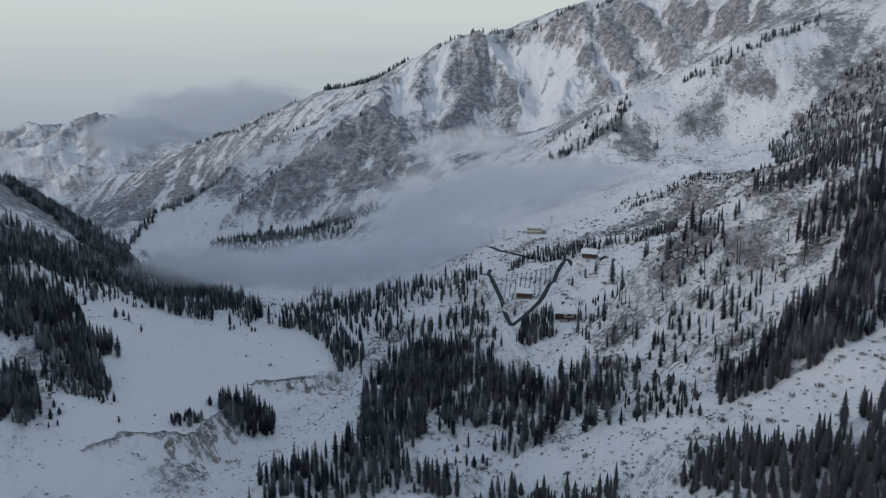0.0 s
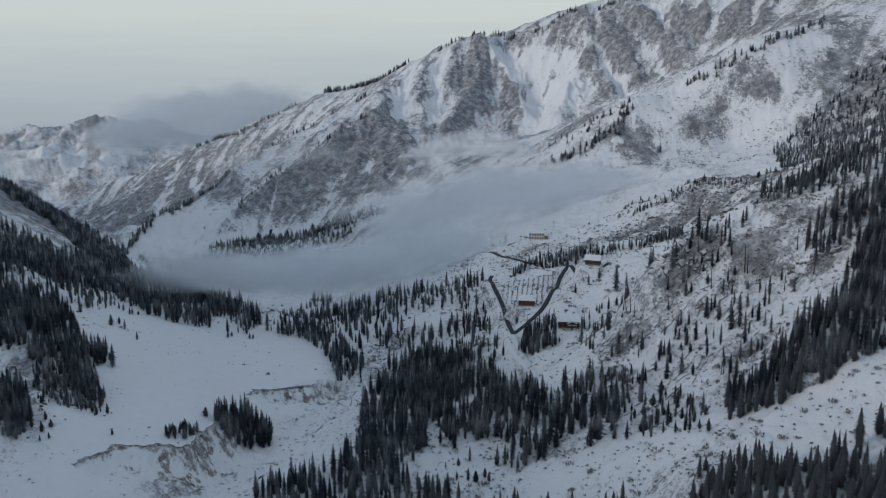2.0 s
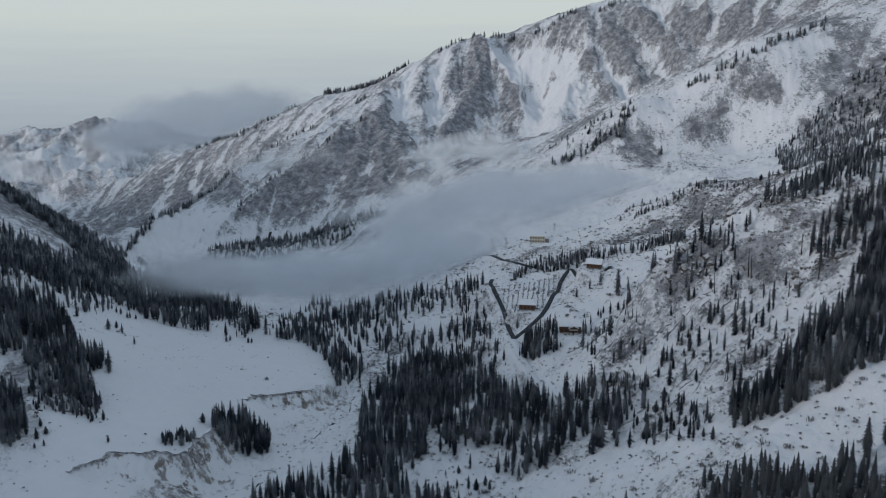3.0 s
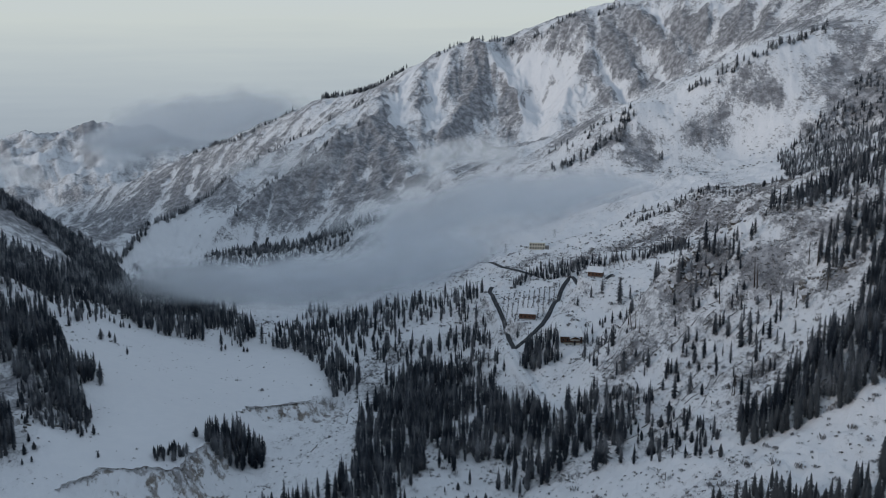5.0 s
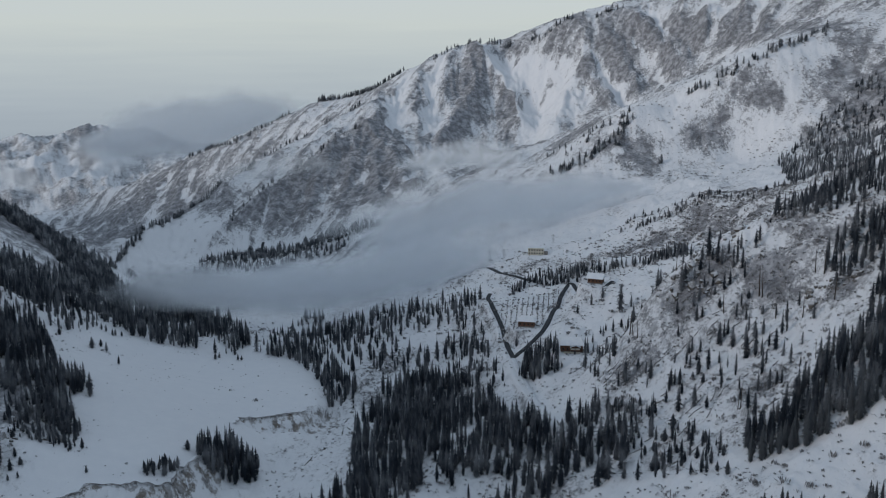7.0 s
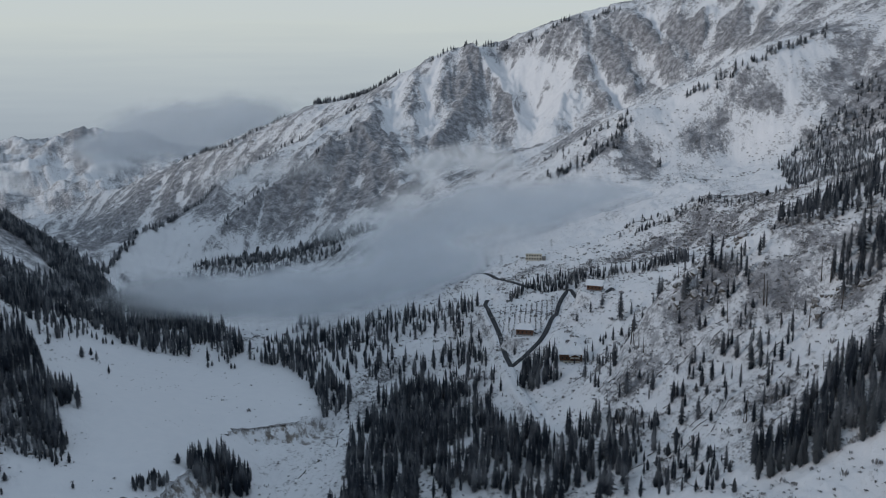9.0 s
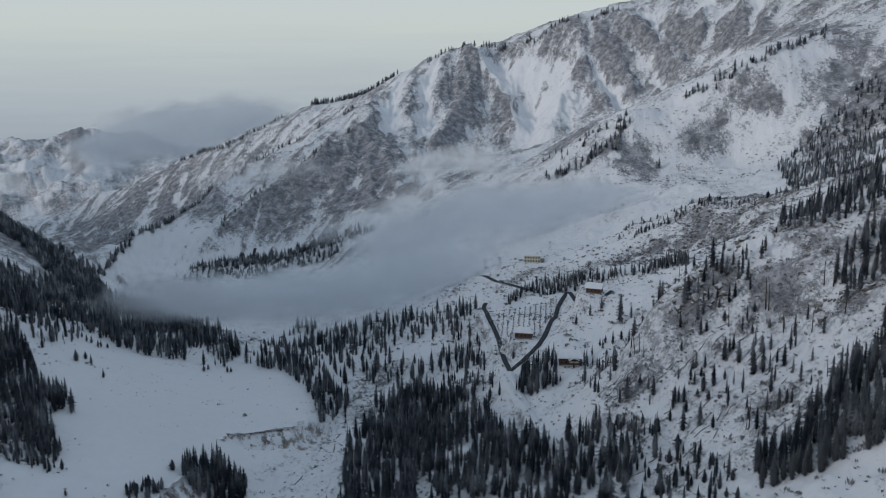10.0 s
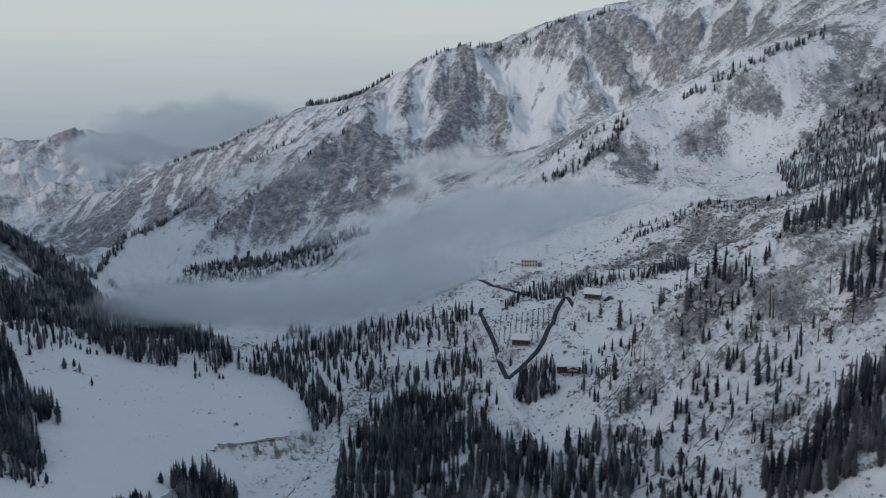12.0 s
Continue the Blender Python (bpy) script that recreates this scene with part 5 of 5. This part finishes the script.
def roof(parent, w, d, z, rise, over, hip=0.0, label="thick snow on the roof"):
    """A ridged roof along x with eaves, snow a good foot thick; hip: how far the ridge ends are drawn in."""
    bm = bmesh.new()
    lower, upper = [], []
    for up, grow in ((0.0, 0.0), (0.45, 0.12)):
        a, b = w / 2 + over + grow, d / 2 + over + grow
        c = [bm.verts.new(q) for q in ((-a, -b, z + up - 0.25), (a, -b, z + up - 0.25), (a, b, z + up - 0.25), (-a, b, z + up - 0.25),
                                       (-a + hip, 0, z + rise + up), (a - hip, 0, z + rise + up))]
        bm.faces.new((c[0], c[1], c[5], c[4])), bm.faces.new((c[2], c[3], c[4], c[5])), bm.faces.new((c[1], c[2], c[5])), bm.faces.new((c[3], c[0], c[4]))
        lower, upper = upper, c
    for j in range(4):
        bm.faces.new((lower[j], lower[(j + 1) % 4], upper[(j + 1) % 4], upper[j]))
    bmesh.ops.recalc_face_normals(bm, faces=bm.faces)
    bmesh.ops.bevel(bm, geom=[e for e in bm.edges], offset=0.12, segments=2, affect="EDGES")
    return part("roof", bm, ROOF_SNOW, parent, label)


def window(parent, x, y, z, w, h, front=True):
    """A framed window in a wall that faces -y (or -x)."""
    def turned(s):
        return s if front else (s[2], s[3], s[0], s[1], s[4], s[5])
    t = 0.12
    frame_ob = boxes("window", DARK_TRIM, parent, *[turned(s) for s in (
        (x - w / 2, x + w / 2, y - 0.12, y + 0.05, z, z + t), (x - w / 2, x + w / 2, y - 0.12, y + 0.05, z + h - t, z + h),
        (x - w / 2, x - w / 2 + t, y - 0.12, y + 0.05, z + t, z + h - t), (x + w / 2 - t, x + w / 2, y - 0.12, y + 0.05, z + t, z + h - t))])
    boxes("pane", PANE, frame_ob, turned((x - w / 2 + t, x + w / 2 - t, y - 0.05, y - 0.02, z + t, z + h - t)))


def log_wall(name, parent, w, d, z0, z1, mat):
    """Walls of stacked round timbers: one skin, swelling out at each course."""
    bm = bmesh.new()
    n = max(1, int((z1 - z0) / 0.42))
    h = (z1 - z0) / n
    loops = []
    for z, q in [(z0, 0.0)] + [(z0 + (k + s) * h, o) for k in range(n) for s, o in ((0.25, 0.08), (0.75, 0.08), (1.0, 0.0))]:
        a, b = w / 2 + q, d / 2 + q
        loops.append([bm.verts.new(c) for c in ((-a, -b, z), (a, -b, z), (a, b, z), (-a, b, z))])
    for lo, hi in zip(loops, loops[1:]):
        for k in range(4):
            bm.faces.new((lo[k], lo[(k + 1) % 4], hi[(k + 1) % 4], hi[k]))
    bm.faces.new(loops[-1])
    bm.faces.new(loops[0][::-1])
    return part(name, bm, mat, parent)


def lodge(x, y, z, turn, w, d, h, rise, hip, label, porch=False):
    house = tagged(new("lodge"), label, "house", "timber lodges above the road")
    boxes("plinth", STONE, house, (-w / 2 - 0.15, w / 2 + 0.15, -d / 2 - 0.15, d / 2 + 0.15, -4, 0.8), label="grey stone plinth")
    log_wall("wall", house, w, d, 0.8, 0.8 + h, TIMBER)
    roof(house, w, d, 0.8 + h, rise, 1.1, hip)
    if not hip:
        for side in (-1, 1):
            bm = bmesh.new()
            v = [bm.verts.new((side * (w / 2 - q), p, r)) for q in (0.0, 0.25) for p, r in ((-d / 2, 0.8 + h), (d / 2, 0.8 + h), (0, 0.8 + h + rise * 0.86))]
            bm.faces.new(v[:3]), bm.faces.new(v[3:])
            for j in range(3):
                bm.faces.new((v[j], v[(j + 1) % 3], v[3 + (j + 1) % 3], v[3 + j]))
            bmesh.ops.recalc_face_normals(bm, faces=bm.faces)
            part("gable", bm, TIMBER, house)
    n = int(w / 2.8)
    for k in range(n):
        window(house, -w / 2 + w * (k + 0.5) / n, -d / 2 - 0.1, 1.9, 1.1, 1.35)
    for k in (-1, 1):
        window(house, k * d / 4, -w / 2 - 0.1, 1.9, 1.0, 1.3, False)
    boxes("chimney", STONE, house, (w * 0.2, w * 0.2 + 0.7, 0.6, 1.3, 0.8 + h, h + rise + 2.0), label="stone chimney")
    if porch:
        boxes("balcony", PALE_TRIM, house, (-1, 5.6, -d / 2 - 3.2, -d / 2 - 0.1, 0.2, 0.5), (-1, 5.6, -d / 2 - 3.2, -d / 2 - 3.05, 0.9, 1.35),
              (-1, -0.85, -d / 2 - 3.0, -d / 2 - 0.1, 0.9, 1.35), (5.45, 5.6, -d / 2 - 3.0, -d / 2 - 0.1, 0.9, 1.35), label="pale wooden balcony")
        boxes("balcony", PALE_TRIM, house, (-1, 5.6, -d / 2 - 3.2, -d / 2 - 0.1, 2.9, 3.15), (-1, 5.6, -d / 2 - 3.2, -d / 2 - 3.05, 3.4, 3.85), label="pale wooden balcony")
        for q in (-0.8, 2.3, 5.4):
            boxes("post", TIMBER, house, (q - 0.12, q + 0.12, -d / 2 - 3.15, -d / 2 - 2.9, -3, 4.6))
        bm = bmesh.new()
        v = [bm.verts.new(q) for q in ((-1.6, -d / 2 - 3.9, 4.5), (2.3, -d / 2 - 3.9, 6.1), (6.2, -d / 2 - 3.9, 4.5), (-1.6, -d / 2 + 0.4, 4.5), (2.3, -d / 2 + 0.4, 6.1), (6.2, -d / 2 + 0.4, 4.5))]
        bm.faces.new((v[0], v[1], v[4], v[3])), bm.faces.new((v[1], v[2], v[5], v[4]))
        bmesh.ops.solidify(bm, geom=bm.faces[:], thickness=-0.4)
        part("porch_roof", bm, ROOF_SNOW, house, "snow-laden porch gable")
        boxes("annex", CREAM, house, (-5.5, -1.4, -d / 2 - 2.6, -d / 2 - 0.02, -3, 0.6), label="low pale annex")
    house.matrix_world = pose(x, y, z, 0, 0, turn)
    return house


lodge(68, 766, 92, -12, 12.5, 8.5, 4.0, 3.2, 3.2, "red-brown timber lodge under a snowy hipped roof")
lodge(93, 694, 95, -4, 15, 10, 4.6, 4.2, 2.0, "large timber lodge with pale balconies and thick roof snow", porch=True)
lodge(127, 801, 118, -22, 11.5, 8.5, 3.6, 3.4, 0.0, "brown timber lodge beside a looped drive, snow on its roof")


def pale_house():
    h = tagged(new("guest_house"), "cream two-storey block with dark windows on the snowy bench", "house")
    boxes("wall", CREAM, h, (-8, 8, -4.5, 4.5, -3, 7.2))
    boxes("roof", ROOF_SNOW, h, (-8.4, 8.4, -4.9, 4.9, 7.2, 7.75), bevel=0.2, label="flat snow-covered roof")
    for row in (1.0, 4.4):
        for k in range(6):
            window(h, -6.6 + k * 2.64, -4.55, row, 1.3, 1.7)
        for k in (-2, 2):
            window(h, k, -8.05, row, 1.2, 1.7, False)
    boxes("shed", STONE, h, (8.02, 12, -3, 3, -3, 3.2), label="low dark lean-to")
    h.matrix_world = pose(99, 1006, 98, 0, 0, -8)


pale_house()


def pylon(x, y, tall):
    """A slim lattice mast with two arms."""
    mast = tagged(new("power_pylon"), "thin grey lattice power pylon in the mist", "pylon", "power line in the valley")
    z = float(height(np.array([x * 1.0]), np.array([y * 1.0]))[0])

    def bar(bm, a, b, r):
        a, b = Vector(a), Vector(b)
        bmesh.ops.create_cone(bm, cap_ends=True, segments=5, radius1=r, radius2=r, depth=(b - a).length,
                              matrix=Matrix.Translation((a + b) / 2) @ (b - a).to_track_quat("Z", "Y").to_matrix().to_4x4())
    for sx in (-1, 1):
        for sy in (-1, 1):
            bm = bmesh.new()
            bar(bm, (1.5 * sx, 1.5 * sy, -1), (0.25 * sx, 0.25 * sy, tall), 0.08)
            part("leg", bm, STEEL, mast)
    bm = bmesh.new()
    n = 7
    for k in range(n):
        a, b = 1.5 - 1.25 * k / n, 1.5 - 1.25 * (k + 1) / n
        p, q = tall * k / n, tall * (k + 1) / n
        for s in (-1, 1):
            bar(bm, (-a, s * a, p), (b, s * b, q), 0.04)
            bar(bm, (s * a, -a, p), (s * b, b, q), 0.04)
    part("bracing", bm, STEEL, mast)
    for q in (0.75, 0.92):
        bm = bmesh.new()
        bar(bm, (-3, 0, tall * q), (3, 0, tall * q), 0.13)
        part("arm", bm, STEEL, mast)
    mast.matrix_world = pose(x, y, z, 0, 0, 25)


pylon(67.6, 1031, 14)
pylon(55, 1076, 12)
pylon(125, 1075, 11)


def plantation():
    """Rows of knee-high stakes and saplings on the meadow between the roads."""
    vs, fs, n, spots = [], [], 0, []
    stake, tri = np.array([(0.09, 0, -0.2), (-0.05, 0.08, -0.2), (-0.05, -0.08, -0.2), (0, 0, 1)]), np.array([(0, 1, 3), (1, 2, 3), (2, 0, 3)])
    for poly in (PLANTATION, PLANTATION_EAST):
        px, py = [q[0] for q in poly], [q[1] for q in poly]
        for u in np.arange(min(px), max(px), 4.4):
            for v in np.arange(min(py), max(py), 2.1):
                x, y = u + rng.normal(0, 0.3) + 0.12 * (v - 800), v + rng.normal(0, 0.5)
                if inside(poly, np.array([x]), np.array([y]))[0] and rng.uniform() < 0.85:
                    spots.append((x, y))
    spots = np.array(spots)
    for (x, y), z in zip(spots, height(spots[:, 0], spots[:, 1])):
        b, g = BUSHES[rng.integers(3)]
        for shape, faces, s, t in ((stake, tri, 1.6, 2.0), (b, g, 0.9, 1.5)):
            vs.append(np.stack([x + s * shape[:, 0], y + s * shape[:, 1], z + t * shape[:, 2]], -1))
            fs.append(faces + n)
            n += len(shape)
    return tagged(new("saplings", mesh_of("saplings", np.concatenate(vs), np.concatenate(fs), [TWIGS])), "rows of bare staked saplings in a snowy meadow", "saplings", kind="stuff")


plantation()
